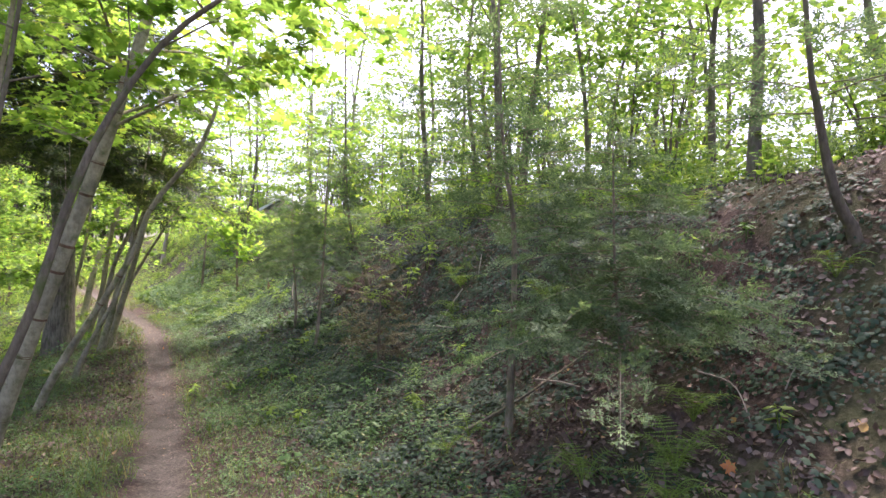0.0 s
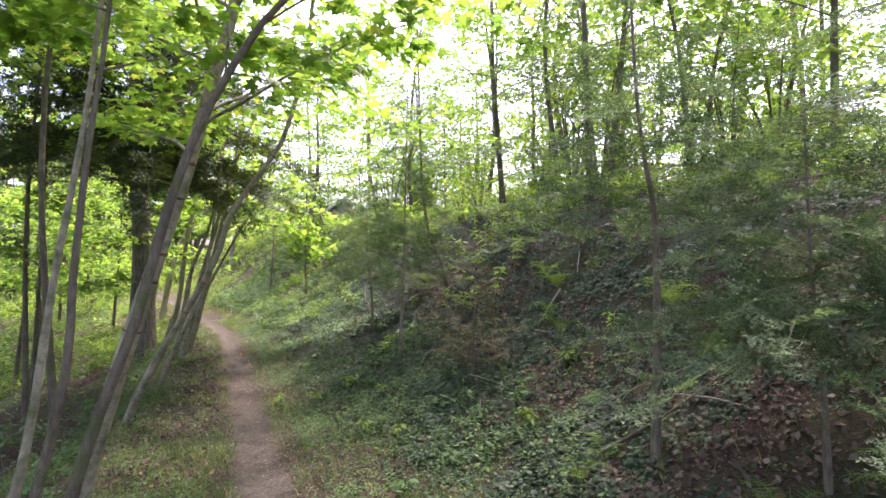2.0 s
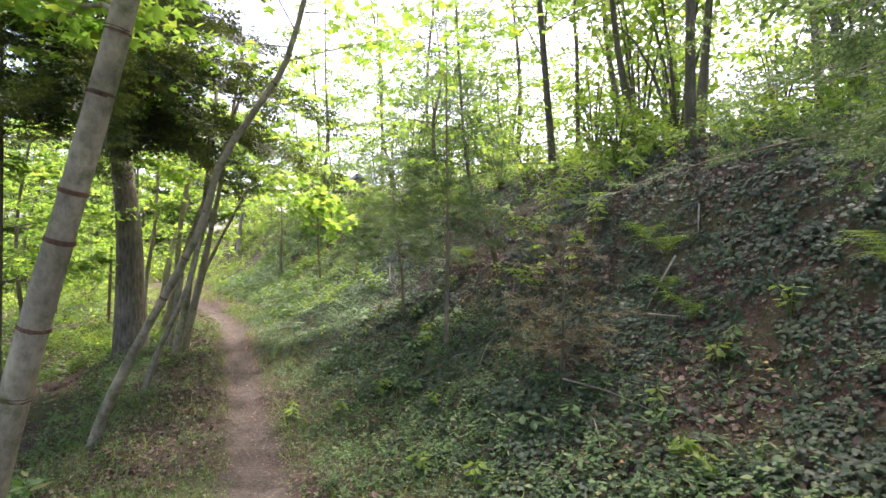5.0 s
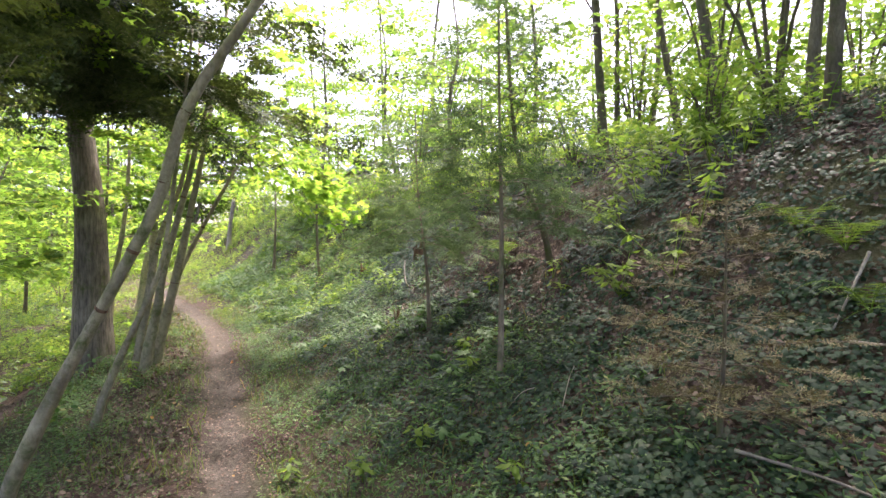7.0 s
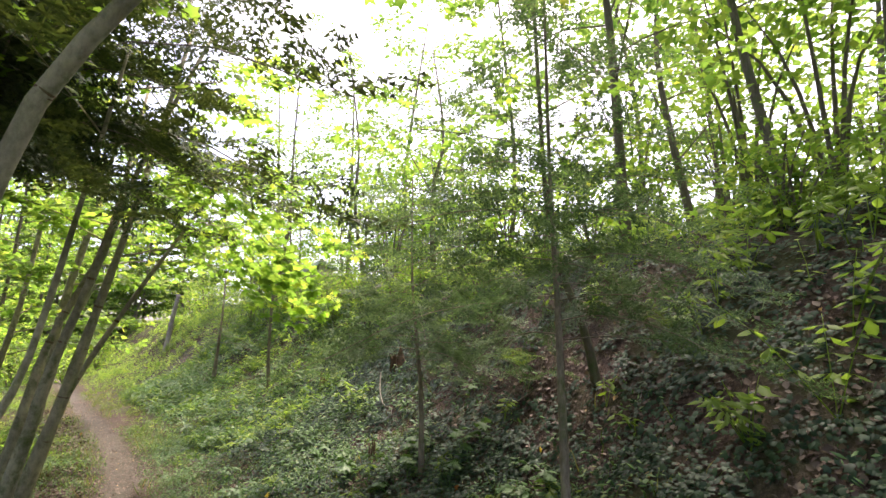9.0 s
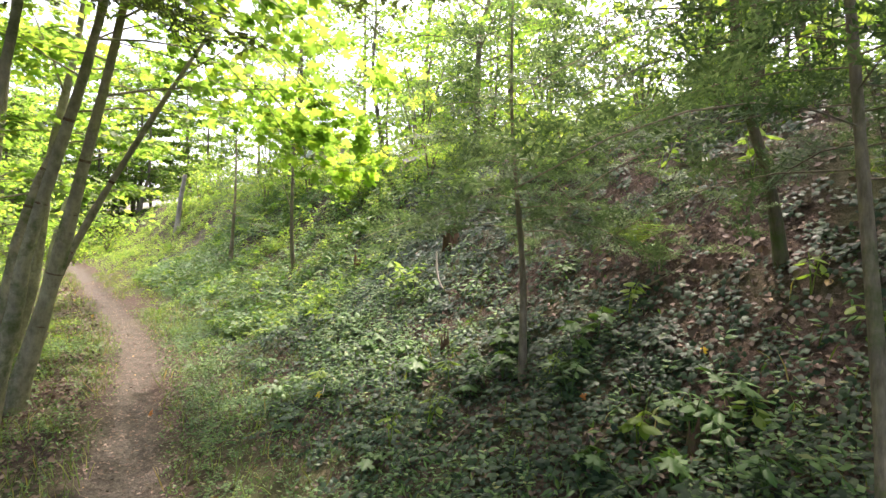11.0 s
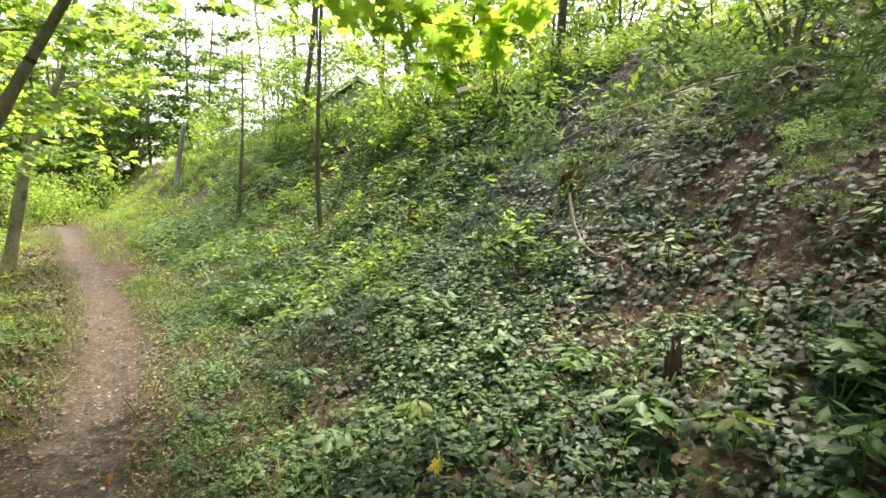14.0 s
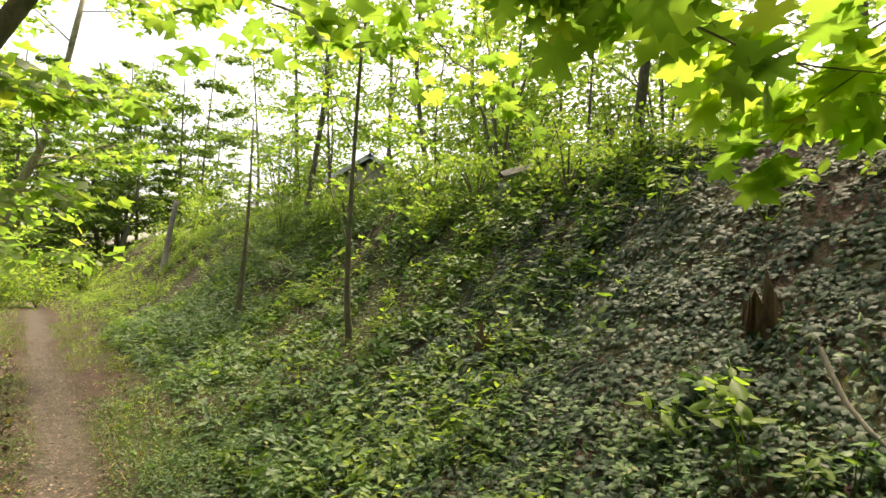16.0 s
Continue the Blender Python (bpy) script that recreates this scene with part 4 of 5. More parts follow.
# thin saplings and stems on the bank
broadleaf("sapling", "leaning mossy sapling on the steep bank", [on(-1.48, 10.5, 0), (-1.63, 10.44, 1.73), (-1.8, 10.38, 2.16), (-1.89, 10.32, 2.68), (-1.94, 10.23, 3.5), (-2.0, 10.2, 6.0)], 0.036, 0.016, round_limbs(9, 0.5, 0.98, 1.8, 60), MOSSY_BARK, MAPLE, MAPLE_SMALL, 0.11)
broadleaf("sapling", "thin forked sapling with bare lower stem", [on(-6.52, 16.97, 0), (-6.57, 16.94, 1.17), (-6.57, 16.88, 1.94), (-6.53, 16.81, 3.05), (-6.48, 16.74, 4.02), (-6.4, 16.7, 4.9)], 0.04, 0.012,
          [(0.3, (0.8, -0.2, 0.9), 1.5, 50, 0.1), (0.38, (-0.5, 0.3, 1.2), 1.2, 40, 0.1), (0.5, (0.8, 0.2, 0.9), 1.4, 50, 0.1), (0.6, (-0.6, -0.2, 1.0), 1.3, 60, 0.1)] + round_limbs(6, 0.6, 0.98, 1.2, 70), MID_BARK, MAPLE, MAPLE_SMALL, 0.1)

# trees on the crest
CREST = [((0.95, 9.35), (0.8, 9.3), 0.075, 9), ((0.72, 11.15), (0.6, 11.1), 0.07, 10), ((0.5, 16.2), (0.6, 16.0), 0.08, 9), ((1.5, 10.7), (2.0, 10.6), 0.08, 11), ((3.7, 6.4), (2.8, 6.2), 0.09, 8),
         ((2.6, 9.6), (2.2, 9.7), 0.06, 7), ((2.9, 9.9), (3.8, 10.2), 0.06, 8), ((4.6, 9.2), (4.9, 9.0), 0.08, 9), ((-3.2, 17.2), (-3.0, 17.0), 0.08, 6),
         # the last tree, at (-0.4, 12.9), is added to shade the bank
         ((3.5, 18.0), (3.3, 18.0), 0.1, 11), ((1.5, 15.0), (1.2, 15.2), 0.09, 11), ((5.5, 13.0), (5.8, 13.2), 0.1, 11), ((-6.0, 25.0), (-6.5, 25.0), 0.1, 11), ((6.5, 7.5), (6.2, 7.8), 0.09, 9), ((-9.5, 25.5), (-9.0, 25.0), 0.1, 11), ((-0.4, 12.9), (-0.7, 12.7), 0.09, 10)]
for (bx, by), (tx, ty), r, h in CREST:
    b = on(bx, by)
    mid = ((bx * 0.6 + tx * 0.4) + rng.normal(0, 0.25), (by * 0.6 + ty * 0.4) + rng.normal(0, 0.25), b[2] + h * 0.3)
    r *= 0.75
    axis = [b, mid, (tx, ty, b[2] + h * 0.55), (tx + rng.normal(0, 0.5), ty + rng.normal(0, 0.5), b[2] + h)]
    broadleaf("crest_tree", "slim dark tree with sparse foliage on the crest of the bank", axis, r, r * 0.25, [(rng.uniform(0.15, 0.4), (rng.normal(), rng.normal(), 1.6), h * 0.4, 100, 0.2) for _ in range(3)] + round_limbs(13, 0.25, 0.98, 2.4, 85 if by < 9 else 105 if by < 14.8 else 75, 0.35), MID_BARK, MAPLE_FAR, FAR_LEAF, 0.15, group="trees on the crest", far=True)

# woods all round
for n in range(90):
    if n < 28:
        s0, d0 = rng.uniform(8, 42), rng.uniform(-28, -11)
    elif n < 42:
        s0, d0 = rng.uniform(38, 50), rng.uniform(-8, 9)
    elif n < 56:
        s0, d0 = rng.uniform(-6, 28), rng.uniform(13, 26)
    else:
        s0, d0 = rng.uniform(38, 54), rng.uniform(-20, 16)
    if n < 28 and s0 > 22:
        d0 -= 7
    b = spot(s0, d0)
    if np.linalg.norm(b[:2] - np.array([-8.75, 12.2])) < 2.0:
        continue
    h = rng.uniform(11, 15) if n >= 56 else rng.uniform(5, 8) if d0 > 9 else rng.uniform(8, 12) if s0 > 26 and d0 > -9 else rng.uniform(10, 15)
    axis = [tuple(b), tuple(b + [rng.normal(0, 0.3), rng.normal(0, 0.3), h * 0.35]), tuple(b + [rng.normal(0, 0.6), rng.normal(0, 0.6), h])]
    broadleaf("forest_tree", "tall green woodland tree in leaf", axis, rng.uniform(0.08, 0.17), 0.03, round_limbs(22, 0.1, 0.98, 3.4, 190 if d0 < 9 or n >= 56 else 110, 0.12), MID_BARK, MAPLE_FAR, FAR_LEAF, 0.3 if n >= 56 else 0.27 if d0 < 9 else 0.22, group="woodland trees", sides=8, steps=10, far=True)


def shrub(label, at, h, spread, n, mat=BRIGHT, size=0.1, group="shrubs"):
    """A bush: thin stems and uneven masses of leaves."""
    top = base("shrub", at, label, "shrub", group)
    a0 = np.asarray(at, float)
    leaves = []
    for k in range(6):
        a = k * 1.05 + rng.uniform(-0.4, 0.4)
        tip = a0 + np.array([math.cos(a) * spread * rng.uniform(0.3, 0.9), math.sin(a) * spread * rng.uniform(0.3, 0.9), h * rng.uniform(0.55, 1.05)])
        line = curve_points([a0 - UP * 0.05, (a0 * 0.6 + tip * 0.4) + UP * 0.15 * h, tip], 6)
        part("stem", tube(line, 0.012 + 0.006 * h, 0.004, 4), MID_BARK, top)
        for u in (0.35, 0.6, 0.8, 1.0):
            c = line[min(int(u * 5), 5)]
            m = n // 24
            rad = spread * 0.32 * rng.uniform(0.6, 1.2)
            pos = c + rng.normal(0, rad, (m, 3)) * np.array([1, 1, 0.6])
            leaves.append(strew(FAR_LEAF, pos, np.array([[0, 0, 1.0]]).repeat(m, 0), size * rng.uniform(0.6, 1.2, m), 0.6))
    tagged(part("foliage", joined(leaves), mat, top), kind="stuff")


for k in range(34):
    s0, d0 = rng.uniform(-3, 26), rng.uniform(6.2, 11)
    if s0 < 8 and d0 < 7.2:
        d0 += 1.2
    shrub("sunlit green shrub behind the crest of the bank", spot(s0, d0), rng.uniform(1.8, 4.6), rng.uniform(0.9, 1.6), 800, size=0.15)
for k in range(18):
    shrub("small yellow-green shrub on the lip of the bank", spot(rng.uniform(8, 21), rng.uniform(4.1, 5.4)), rng.uniform(0.5, 1.1), rng.uniform(0.4, 0.7), 600, size=0.075, group="shrubs on the lip of the bank")
for k in range(36):
    s0, d0 = rng.uniform(24, 37), rng.uniform(-9, 10)
    if s0 < 29 and abs(d0) < 2.2:
        s0 += 7
    shrub("leafy shrub closing the far end of the trail", spot(s0, d0), rng.uniform(0.9, 2.4), rng.uniform(1.0, 1.8), 520, BRIGHT, size=0.15)
for k in range(26):
    s0, d0 = rng.uniform(3, 34), rng.uniform(-18, -5)
    shrub("green shrub on the slope below the trail", spot(s0, d0), rng.uniform(1.2, 3.2), rng.uniform(0.8, 1.6), 800, MAPLE_FAR if k % 2 else BRIGHT, size=0.14)

# ---- smaller things ----


def fern(label, at, n, length, mat=FERN, spread=(0, 6.28), rise=1.5):
    """A clump of arching fronds."""
    top = base("fern", at, label, "fern")
    for q in range(n):
        a = spread[0] + (spread[1] - spread[0]) * (q + rng.uniform(0.2, 0.8)) / n
        h = np.array([math.cos(a), math.sin(a), 0])
        ln = length * rng.uniform(0.7, 1.1)
        k = np.linspace(0, 1, 9)[:, None]
        up = rise * rng.uniform(0.7, 1.1)
        line = np.asarray(at) + h * ln * (0.6 * k + 0.15 * k * k) + UP * ln * (up * k - (up * 0.8) * k * k)
        side = np.array([-h[1], h[0], 0])
        pieces = [tube(line, 0.004, 0.0015, 3)]
        m = 17
        w = np.linspace(0.12, 0.99, m)
        i = np.minimum((w * 8).astype(int), 7)
        pos = line[i] + (line[i + 1] - line[i]) * (w * 8 - i)[:, None]
        size = ln * 0.19 * np.sin(np.pi * np.clip(w * 0.9 + 0.1, 0, 1)) ** 0.8 + 0.01
        for sg in (-1, 1):
            pieces.append(strew(PINNA, pos, np.cross(np.gradient(line, axis=0)[i], side) * 20, size, 0.1, side * sg + h * 0.35 - UP * 0.15 + rng.normal(0, 0.05, (m, 3))))
        part("frond", joined(pieces), mat, top)
    return top


def pinna():
    """A leaflet of a fern, cut along both edges."""
    v, f = [(0, 0, 0)], []
    m = 7
    for k in range(m):
        x = (k + 0.2) / m
        wd = 0.085 * (1 - 0.8 * x)
        o = len(v)
        v += [(x, 0, -0.1 * x * x), (x + 0.07, wd, -0.1 * x * x - 0.02), (x + 0.07, -wd, -0.1 * x * x - 0.02), (x + 0.9 / m, 0, -0.1 * (x + 0.1) ** 2)]
        f += [[o, o + 3, o + 1], [o, o + 2, o + 3]]
    return np.array(v), np.array(f)


PINNA = pinna()
fern("bright green fern among leaf litter", on(0.05, 4.75), 5, 0.4)
fern("yellow-green fern among leaf litter", on(0.25, 4.9), 4, 0.35)
fern("large green fern at the foot of a hemlock sapling", on(1.45, 3.35), 9, 0.55)
fern("green fern at the foot of a hemlock sapling", on(0.95, 3.6), 6, 0.5)
fern("green fern beside a hemlock sapling", on(1.75, 3.75), 7, 0.5)
fern("green fern on the leaf-strewn slope", on(1.3, 3.1), 6, 0.45)
fern("yellow-green fern on the bank behind a hemlock stem", on(1.2, 6.3), 8, 0.6)
fern("green fern on the bare bank", on(0.2, 7.2), 6, 0.5)
fern("bright fern drooping from the lip of the bank", on(-2.0, 11.6), 11, 0.72, rise=0.8)
fern("yellow-green fern on the steep bank", on(-0.9, 10.35), 6, 0.5, rise=1.0)
fern("pale fern on the upper bank", on(2.3, 6.6), 7, 0.6)
fern("pale fern on the upper bank", on(1.9, 7.4), 6, 0.5)
fern("fern on the crest of the bank", on(2.6, 5.6), 7, 0.6)
fern("pale fern leaning from the bank above the dead sapling", on(0.25, 8.0), 8, 0.62, rise=1.2)
fern("pale fern leaning from the bank above the dead sapling", on(0.15, 8.35), 7, 0.6, rise=1.2)
fern("green fern under the drooping pale ferns", on(0.14, 7.6), 6, 0.5, rise=1.2)
fern("yellow-green fern on the lip of the bank", on(1.25, 6.2), 7, 0.6, rise=1.0)
fern("small fern on the upper leaf-strewn bank", on(2.75, 3.75), 6, 0.4)
fern("fern near the forked sapling", on(-7.6, 18.9), 7, 0.6)
fern("fern near the forked sapling", on(-7.0, 18.2), 6, 0.6)


def leafy_plant(label, at, tall, n, size, mat=BRIGHT, leaf=OVAL_LEAF, lean=(0, 0, 0), stems=1, droop=0.3):
    """A broad-leaved plant: stems and single leaves."""
    top = base("plant", at, label, "plant")
    for k in range(stems):
        tip = np.asarray(at) + np.asarray(lean) + np.array([rng.normal(0, 0.12 * stems * tall), rng.normal(0, 0.12 * stems * tall), tall * rng.uniform(0.75, 1.1)])
        line = curve_points([at, (np.asarray(at) + tip) / 2 + UP * 0.06, tip], 7)
        part("stem", tube(line, 0.004, 0.002, 4), mat, top)
        for q in range(n):
            u = 0.3 + 0.7 * (q + rng.random()) / n
            p = line[min(int(u * 6), 6)]
            a = q * 2.4 + rng.uniform(-0.5, 0.5)
            dr = np.array([math.cos(a), math.sin(a), 0.2 - droop * rng.random() * 2])
            p0 = p + unit(dr) * size * 0.25
            part("leaf", joined([strew(leaf, p0[None], np.array([[dr[0] * 0.3, dr[1] * 0.3, 1.0]]), size * rng.uniform(0.7, 1.15), 0.2, dr[None]), tube(curve_points([p, p0], 2), 0.002, 0.0015, 3)]), mat, top)
    return top


PLANTS = [(-4.0, 13.3, 0.42, 9, 0.15, 4), (-4.25, 13.45, 0.35, 8, 0.13, 3), (-1.0, 9.05, 0.4, 9, 0.14, 2), (-0.62, 8.85, 0.75, 12, 0.15, 3), (-0.3, 9.1, 0.7, 12, 0.14, 3), (-2.2, 9.85, 0.25, 8, 0.14, 2), (-2.5, 10.0, 0.22, 7, 0.15, 2),
          (-3.25, 10.95, 0.28, 7, 0.1, 3), (-3.8, 11.4, 0.2, 7, 0.13, 2), (-2.75, 10.5, 0.25, 7, 0.1, 2), (-2.0, 11.1, 0.3, 7, 0.1, 2), (-4.6, 12.9, 0.3, 7, 0.12, 3), (-5.0, 13.2, 0.3, 7, 0.11, 3), (-1.7, 12.0, 0.5, 8, 0.15, 2), (-1.3, 11.2, 0.5, 8, 0.16, 2),
          (-4.3, 12.3, 0.25, 8, 0.13, 2), (-4.7, 11.9, 0.22, 8, 0.12, 2), (-3.9, 11.9, 0.22, 7, 0.12, 2), (-3.3, 12.4, 0.25, 7, 0.1, 2), (-2.8, 13.3, 0.5, 9, 0.13, 2), (-2.5, 13.9, 0.6, 9, 0.14, 3), (-3.2, 14.5, 0.6, 9, 0.14, 3), (-3.6, 15.4, 0.7, 10, 0.13, 3),
          (-3.7, 8.0, 0.2, 7, 0.13, 2), (-3.1, 7.9, 0.2, 7, 0.12, 2), (-2.7, 8.1, 0.22, 8, 0.12, 2), (-2.0, 7.3, 0.2, 7, 0.1, 2), (0.3, 9.6, 0.7, 11, 0.15, 3), (-0.3, 10.2, 0.7, 11, 0.16, 3), (-5.9, 13.9, 0.3, 7, 0.1, 2), (-5.4, 14.3, 0.35, 7, 0.1, 3),
          (-7.3, 11.2, 0.2, 6, 0.1, 2), (-6.9, 10.6, 0.18, 6, 0.1, 2), (-1.3, 4.6, 0.2, 7, 0.1, 2), (-0.7, 5.3, 0.2, 7, 0.1, 2), (-1.6, 6.0, 0.22, 7, 0.1, 2), (-0.9, 6.4, 0.22, 7, 0.1, 2)]
PLANTS += [(2.2, 4.3, 0.25, 7, 0.1, 2), (2.6, 4.6, 0.2, 7, 0.09, 2), (2.0, 3.2, 0.2, 6, 0.09, 2), (2.3, 5.0, 0.35, 8, 0.11, 2), (1.0, 5.6, 0.3, 7, 0.1, 2), (0.7, 6.6, 0.3, 7, 0.1, 2), (-0.4, 6.1, 0.25, 7, 0.1, 2)]
for k in range(44):
    sp = spot(rng.uniform(4.5, 14.5), rng.uniform(0.8, 3.4))
    PLANTS.append((float(sp[0]), float(sp[1]), rng.uniform(0.12, 0.26), 6, rng.uniform(0.08, 0.13), 2))
for x, y, tall, n, size, st in PLANTS:
    leafy_plant("green broad-leaved plant growing from the ivy-covered bank" if x > -6 else "green broad-leaved plant beside the trail", on(x, y, -0.01), tall, n, size * 0.8, BRIGHT if tall > 0.3 or rng.random() < 0.4 else HERB, OVAL_LEAF, stems=st)


SEEDLINGS = [(-3.15, 11.22, 0.3, 3), (-3.13, 10.95, 0.24, 3), (-3.41, 10.83, 0.16, 2), (-3.75, 11.3, 0.2, 2), (-4.28, 12.17, 0.2, 2), (-2.64, 10.85, 0.28, 3), (-2.71, 10.65, 0.2, 2), (-2.48, 10.94, 0.25, 2),
             (-4.07, 13.63, 0.3, 3), (-5.46, 13.23, 0.22, 2), (-2.24, 9.94, 0.3, 3), (-2.04, 9.92, 0.26, 3), (-2.46, 9.64, 0.2, 2), (-3.96, 10.35, 0.15, 2), (-2.77, 9.84, 0.18, 2), (-3.0, 11.3, 0.24, 2)]
for x, y, tall, st in SEEDLINGS:
    leafy_plant("maple seedling with broad lobed green leaves on the bank", on(x, y, -0.01), tall, 4, 0.11, HERB, MAPLE_LEAF, stems=st)
# young compound-leaved shoots hanging over the lip
for x, y, z in [(-0.79, 10.0, 0.1), (-0.35, 10.06, 0.1), (-0.6, 10.1, 0.15), (0.39, 10.0, 0.2), (0.76, 9.85, 0.2), (-1.0, 9.1, 0.05), (0.1, 9.9, 0.15), (1.3, 8.8, 0.2), (1.6, 8.1, 0.2)]:
    leafy_plant("yellow-green shoot with paired leaflets on the lip of the bank", on(x, y, -0.01), 0.3 + z, 14, 0.12, BRIGHT, NARROW_LEAF, lean=(-0.25, -0.25, 0), stems=3, droop=0.5)


def stick(label, pts, r, mat=PALE_WOOD):
    return tagged(part("stick", tube(curve_points(pts, 10), r, r * 0.5, 6, 0.06), mat), label, "stick")


stick("bleached bent dead stick on the ivy", [on(-3.72, 13.2, 0.35), on(-3.7, 13.05, 0.16), on(-3.62, 12.85, 0.05), on(-3.5, 12.7, 0.02), on(-3.5, 12.55, 0.0)], 0.012)
stick("bleached dead stick leaning on the bank", [on(0.27, 7.8, 0.12), on(0.12, 7.72, 0.1), on(-0.05, 7.65, 0.03)], 0.012)
stick("thin dead stick on the bank", [on(0.55, 7.95, 0.2), on(0.5, 7.85, 0.05)], 0.01)
stick("fallen dead branch on leaf litter", [on(0.2, 4.95, 0.03), on(0.7, 5.0, 0.06), on(1.2, 5.1, 0.1), on(1.5, 5.15, 0.04)], 0.014, MID_BARK)
stick("fallen dead branch on leaf litter", [on(0.9, 5.2, 0.1), on(1.1, 4.9, 0.08), on(1.25, 4.6, 0.02)], 0.012)
stick("thin pale stick on leaf litter", [on(1.9, 4.0, 0.1), on(2.0, 3.7, 0.1), on(1.95, 3.4, 0.03)], 0.007)
stick("dead branch under the dead sapling", [on(-0.9, 7.0, 0.1), on(-0.6, 6.7, 0.06), on(-0.35, 6.45, 0.02)], 0.01)
stick("dead branch on the bank", [on(-0.1, 7.4, 0.15), on(0.15, 7.25, 0.04)], 0.01)
stick("thin fallen twig on the ivy", [on(-3.3, 10.6, 0.03), on(-3.5, 10.35, 0.05), on(-3.7, 10.3, 0.02)], 0.008, MID_BARK)
stick("thin fallen twig on the ivy", [on(-2.3, 11.2, 0.05), on(-2.0, 11.0, 0.06), on(-1.7, 10.95, 0.05)], 0.008, MID_BARK)
for k in range(26):
    a, b = rng.uniform(1, 14), rng.uniform(1.2, 3.6)
    c, e = rng.uniform(-0.35, 0.35, 2)
    p0, p1 = spot(a, b), spot(a + c, b + e)
    stick("thin dry twig among leaves on the bank", [p0 + UP * 0.03, (p0 + p1) / 2 + UP * 0.07, p1 + UP * 0.03], 0.0045, PALE_WOOD if k % 2 else MID_BARK)
for k in range(12):
    a, b = rng.uniform(5.5, 9.5), rng.uniform(-1.5, -0.75)
    c, e = rng.uniform(-0.45, 0.45, 2)
    p0, p1 = spot(a, b), spot(a + c, b + e * 0.6)
    stick("dead twig in the brush pile at the edge of the trail", [p0 + UP * 0.04, (p0 + p1) / 2 + UP * 0.1, p1 + UP * 0.03], 0.006, MID_BARK)


def stump(name, label, at, r, h, lean):
    """A rotten broken stump, splintered at the top."""
    n = 19
    top = base(name, at, label, "stump")
    v, f = [], []
    rows = 6
    for k in range(rows):
        u = k / (rows - 1)
        for q in range(n):
            a = 2 * math.pi * q / n
            rr = r * (1.35 - 0.5 * u) * (1 + 0.22 * math.sin(3 * a + 1) + 0.1 * math.sin(7 * a) + rng.normal(0, 0.08))
            z = h * u * (1 + (0.5 * math.sin(2 * a) + rng.normal(0, 0.45)) * (u > 0.5))
            v.append((at[0] + rr * math.cos(a) + lean[0] * u, at[1] + rr * math.sin(a) + lean[1] * u, at[2] - 0.08 + z))
    for k in range(rows - 1):
        for q in range(n):
            a, b = k * n + q, k * n + (q + 1) % n
            f += [[a, b, b + n], [a, b + n, a + n]]
    c = len(v)
    v.append((at[0] + lean[0], at[1] + lean[1], at[2] + h * 0.55))
    f += [[(rows - 1) * n + q, (rows - 1) * n + (q + 1) % n, c] for q in range(n)]
    part("wood", (np.array(v), np.array(f)), ROTTEN_WOOD, top, smooth=False)


stump("rotten_stump", "rotten reddish-brown stump in the ivy-covered bank", on(-3.5, 13.95, -0.1), 0.1, 0.22, (-0.1, -0.08))
stump("rotten_stump", "decayed brown stump hollow among leaves", on(-5.03, 15.6, -0.08), 0.09, 0.22, (-0.03, -0.05))
stump("mossy_stub", "short mossy broken stub among ivy", on(-3.55, 11.6, -0.02), 0.035, 0.15, (-0.02, 0.0))
stump("mossy_stub", "short broken stub among herbs", on(-1.0, 8.2, -0.02), 0.035, 0.14, (0.03, 0.0))
stump("mossy_stub", "short split stub among ivy", on(-2.35, 9.75, -0.02), 0.035, 0.14, (0.04, 0.03))


def single_leaf(label, at, size, mat):
    tagged(part("leaf", strew(MAPLE_LEAF, np.array([at]), np.array([[-0.5, -0.7, 0.6]]), size, 0.15), mat), label, "leaf")


single_leaf("fallen bright yellow leaf on green herbs", on(-4.52, 11.37, 0.07), 0.07, YELLOW)
single_leaf("fallen rust-brown leaf on leaf litter", on(1.72, 3.15, 0.04), 0.09, RUST)
single_leaf("fallen yellow leaf on ivy", on(-2.0, 10.35, 0.06), 0.05, YELLOW)
single_leaf("fallen red-brown leaf at the edge of the trail", on(-6.1, 11.75, 0.02), 0.09, RUST)
single_leaf("fallen tan leaf on ivy", on(-2.7, 10.45, 0.05), 0.06, RUST)

# pale dead trunk far along the trail
pb = on(-15.3, 29.0)
broadleaf("dead_tree", "pale bleached dead trunk beyond the end of the trail", [pb, (-15.2, 28.97, pb[2] + 1.0), (-14.95, 28.9, pb[2] + 2.4)], 0.11, 0.08, [], PALE_WOOD, MAPLE)


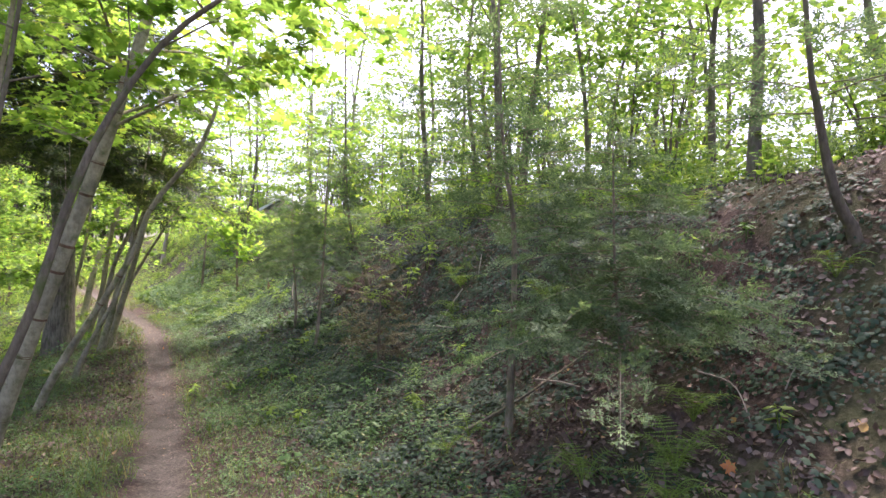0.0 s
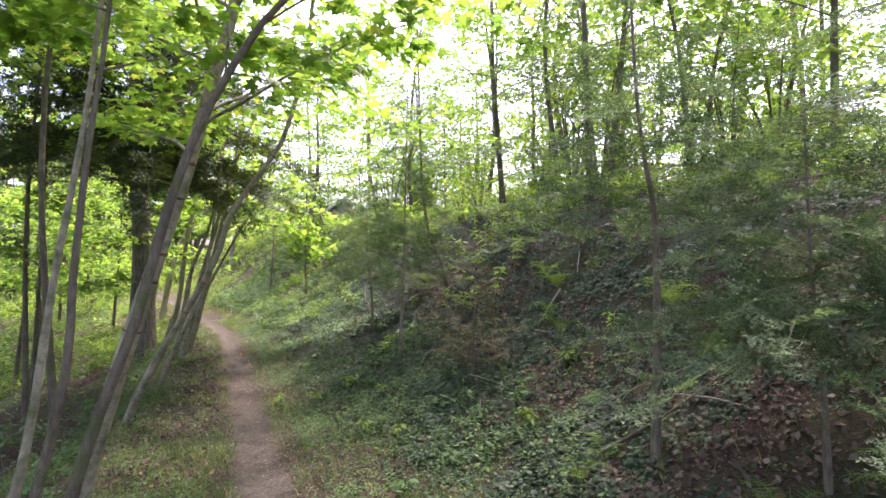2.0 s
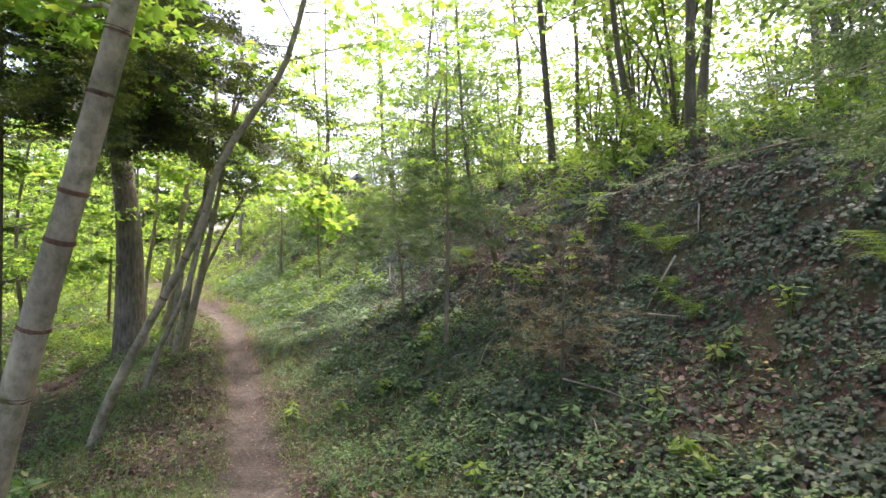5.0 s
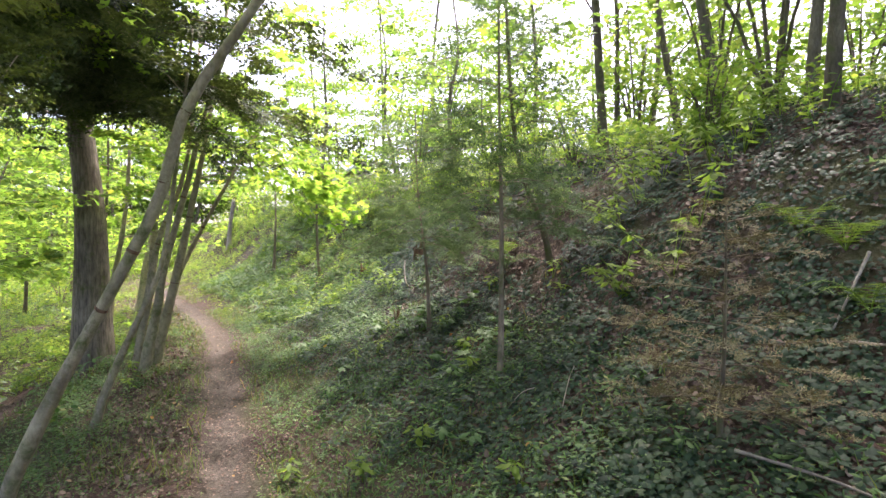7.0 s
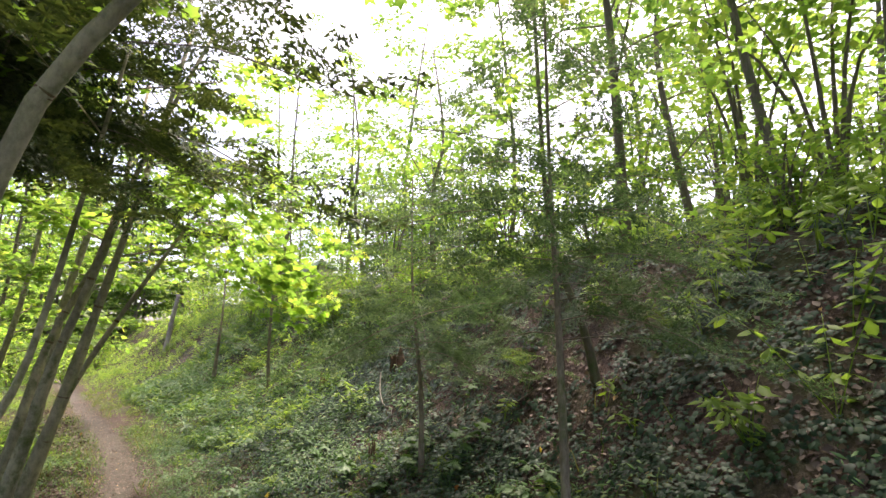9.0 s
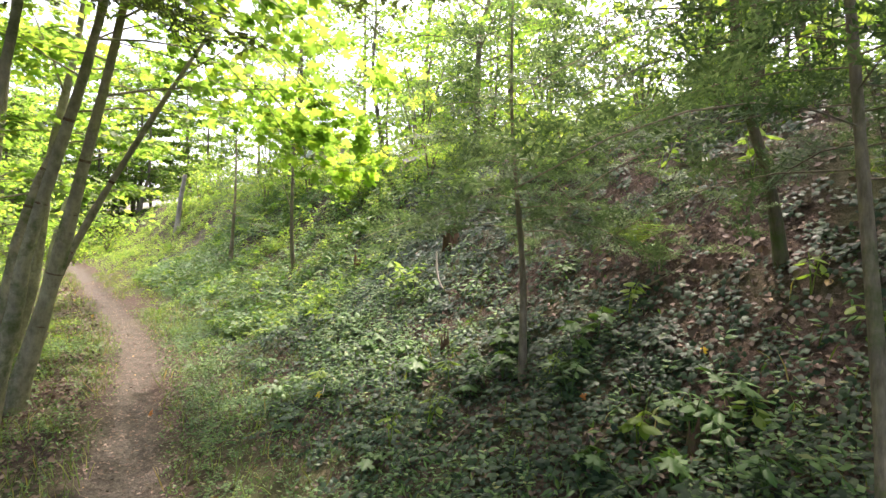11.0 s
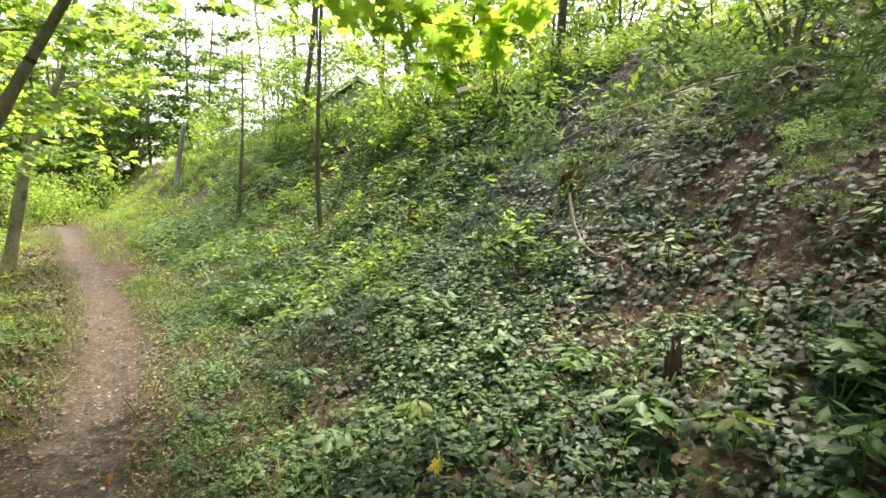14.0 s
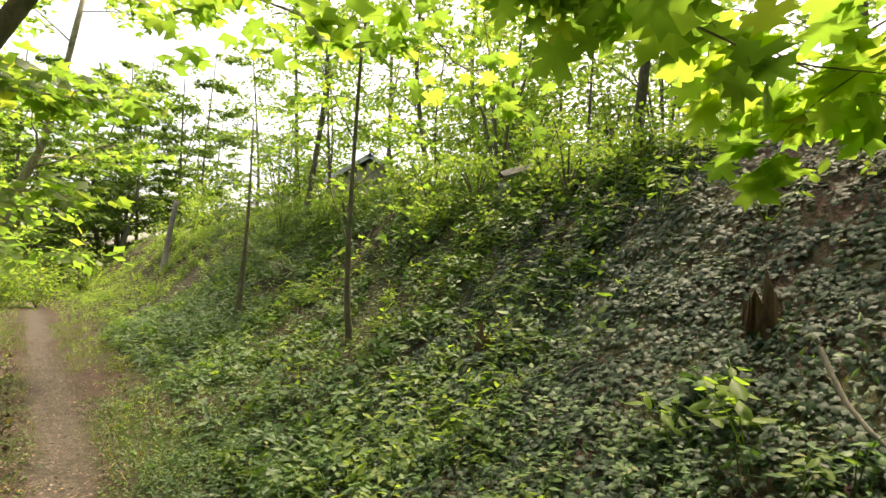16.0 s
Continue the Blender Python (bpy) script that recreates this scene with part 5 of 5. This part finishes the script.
# weathered shed on the crest
def shed(at, w, dp, h):
    top = base("garden_shed", at, "small weathered shed with pale walls and grey roof on the crest", "shed")
    x, y, z = at

    def block(name, c, s, mat, label="", turn=0.0):
        v = np.array([(i, j, k) for i in (-0.5, 0.5) for j in (-0.5, 0.5) for k in (-0.5, 0.5)]) * s
        m = np.array([[math.cos(turn), 0, math.sin(turn)], [0, 1, 0], [-math.sin(turn), 0, math.cos(turn)]])
        f = np.array([[0, 1, 3], [0, 3, 2], [4, 6, 7], [4, 7, 5], [0, 4, 5], [0, 5, 1], [2, 3, 7], [2, 7, 6], [0, 2, 6], [0, 6, 4], [1, 5, 7], [1, 7, 3]])
        return part(name, (v @ m.T + np.array(c), f), mat, top, label, smooth=False)

    n = 9
    for k in range(n):
        bw = w / n
        bx = x - w / 2 + bw * (k + 0.5)
        bh = h + (w / 2 - abs(bx - x)) * 0.6
        block("board", (bx, y - dp / 2, z + bh / 2 - 0.3), (bw - 0.012, 0.03, bh + 0.3), WALL)
        block("board", (bx, y + dp / 2, z + bh / 2 - 0.3), (bw - 0.012, 0.03, bh + 0.3), WALL)
    for sg in (-1, 1):
        block("wall", (x + sg * (w / 2 - 0.02), y, z + h / 2 - 0.3), (0.04, dp - 0.04, h + 0.5), WALL)
        block("roof_panel", (x + sg * w * 0.27, y, z + h + w * 0.15), (w * 0.68, dp + 0.3, 0.05), ROOF, "grey roof panel", sg * math.atan(0.6))
        block("verge_board", (x + sg * w * 0.27, y - dp / 2 - 0.16, z + h + w * 0.14), (w * 0.68, 0.03, 0.12), TRIM, "white verge board", sg * math.atan(0.6))


WALL = bark_material("pale_boards", (0.42, 0.33, 0.30), (0.58, 0.48, 0.44), 4.0, 0.0, 0.3, 0.1)
ROOF = bark_material("grey_roofing", (0.22, 0.22, 0.22), (0.38, 0.38, 0.38), 5.0, 0.0, 0.3)
TRIM = bark_material("white_trim", (0.6, 0.6, 0.58), (0.75, 0.75, 0.72), 5.0, 0.0, 0.1)
shed(on(-7.7, 26.2, 0.25), 2.2, 2.0, 0.5)

# low grey retaining wall of weathered sleepers on the crest
GREY_WOOD = bark_material("grey_timber", (0.16, 0.15, 0.14), (0.32, 0.31, 0.29), 12.0, 0.0, 0.5)
low_wall = base("retaining_wall", on(-4.4, 18.4), "low wall of weathered grey timber sleepers on the crest", "wall")
for k in range(3):
    a = np.array(on(-4.8 + 0.05 * k, 18.4, -0.04 + 0.15 * k))
    b = np.array(on(-4.1, 18.6, -0.04 + 0.15 * k))
    dr = b - a
    v, f = tube(curve_points([a, b], 6), 0.085, 0.085, 4, 0.02)
    part("sleeper", (v, f), GREY_WOOD if k else PALE_WOOD, low_wall, smooth=False)
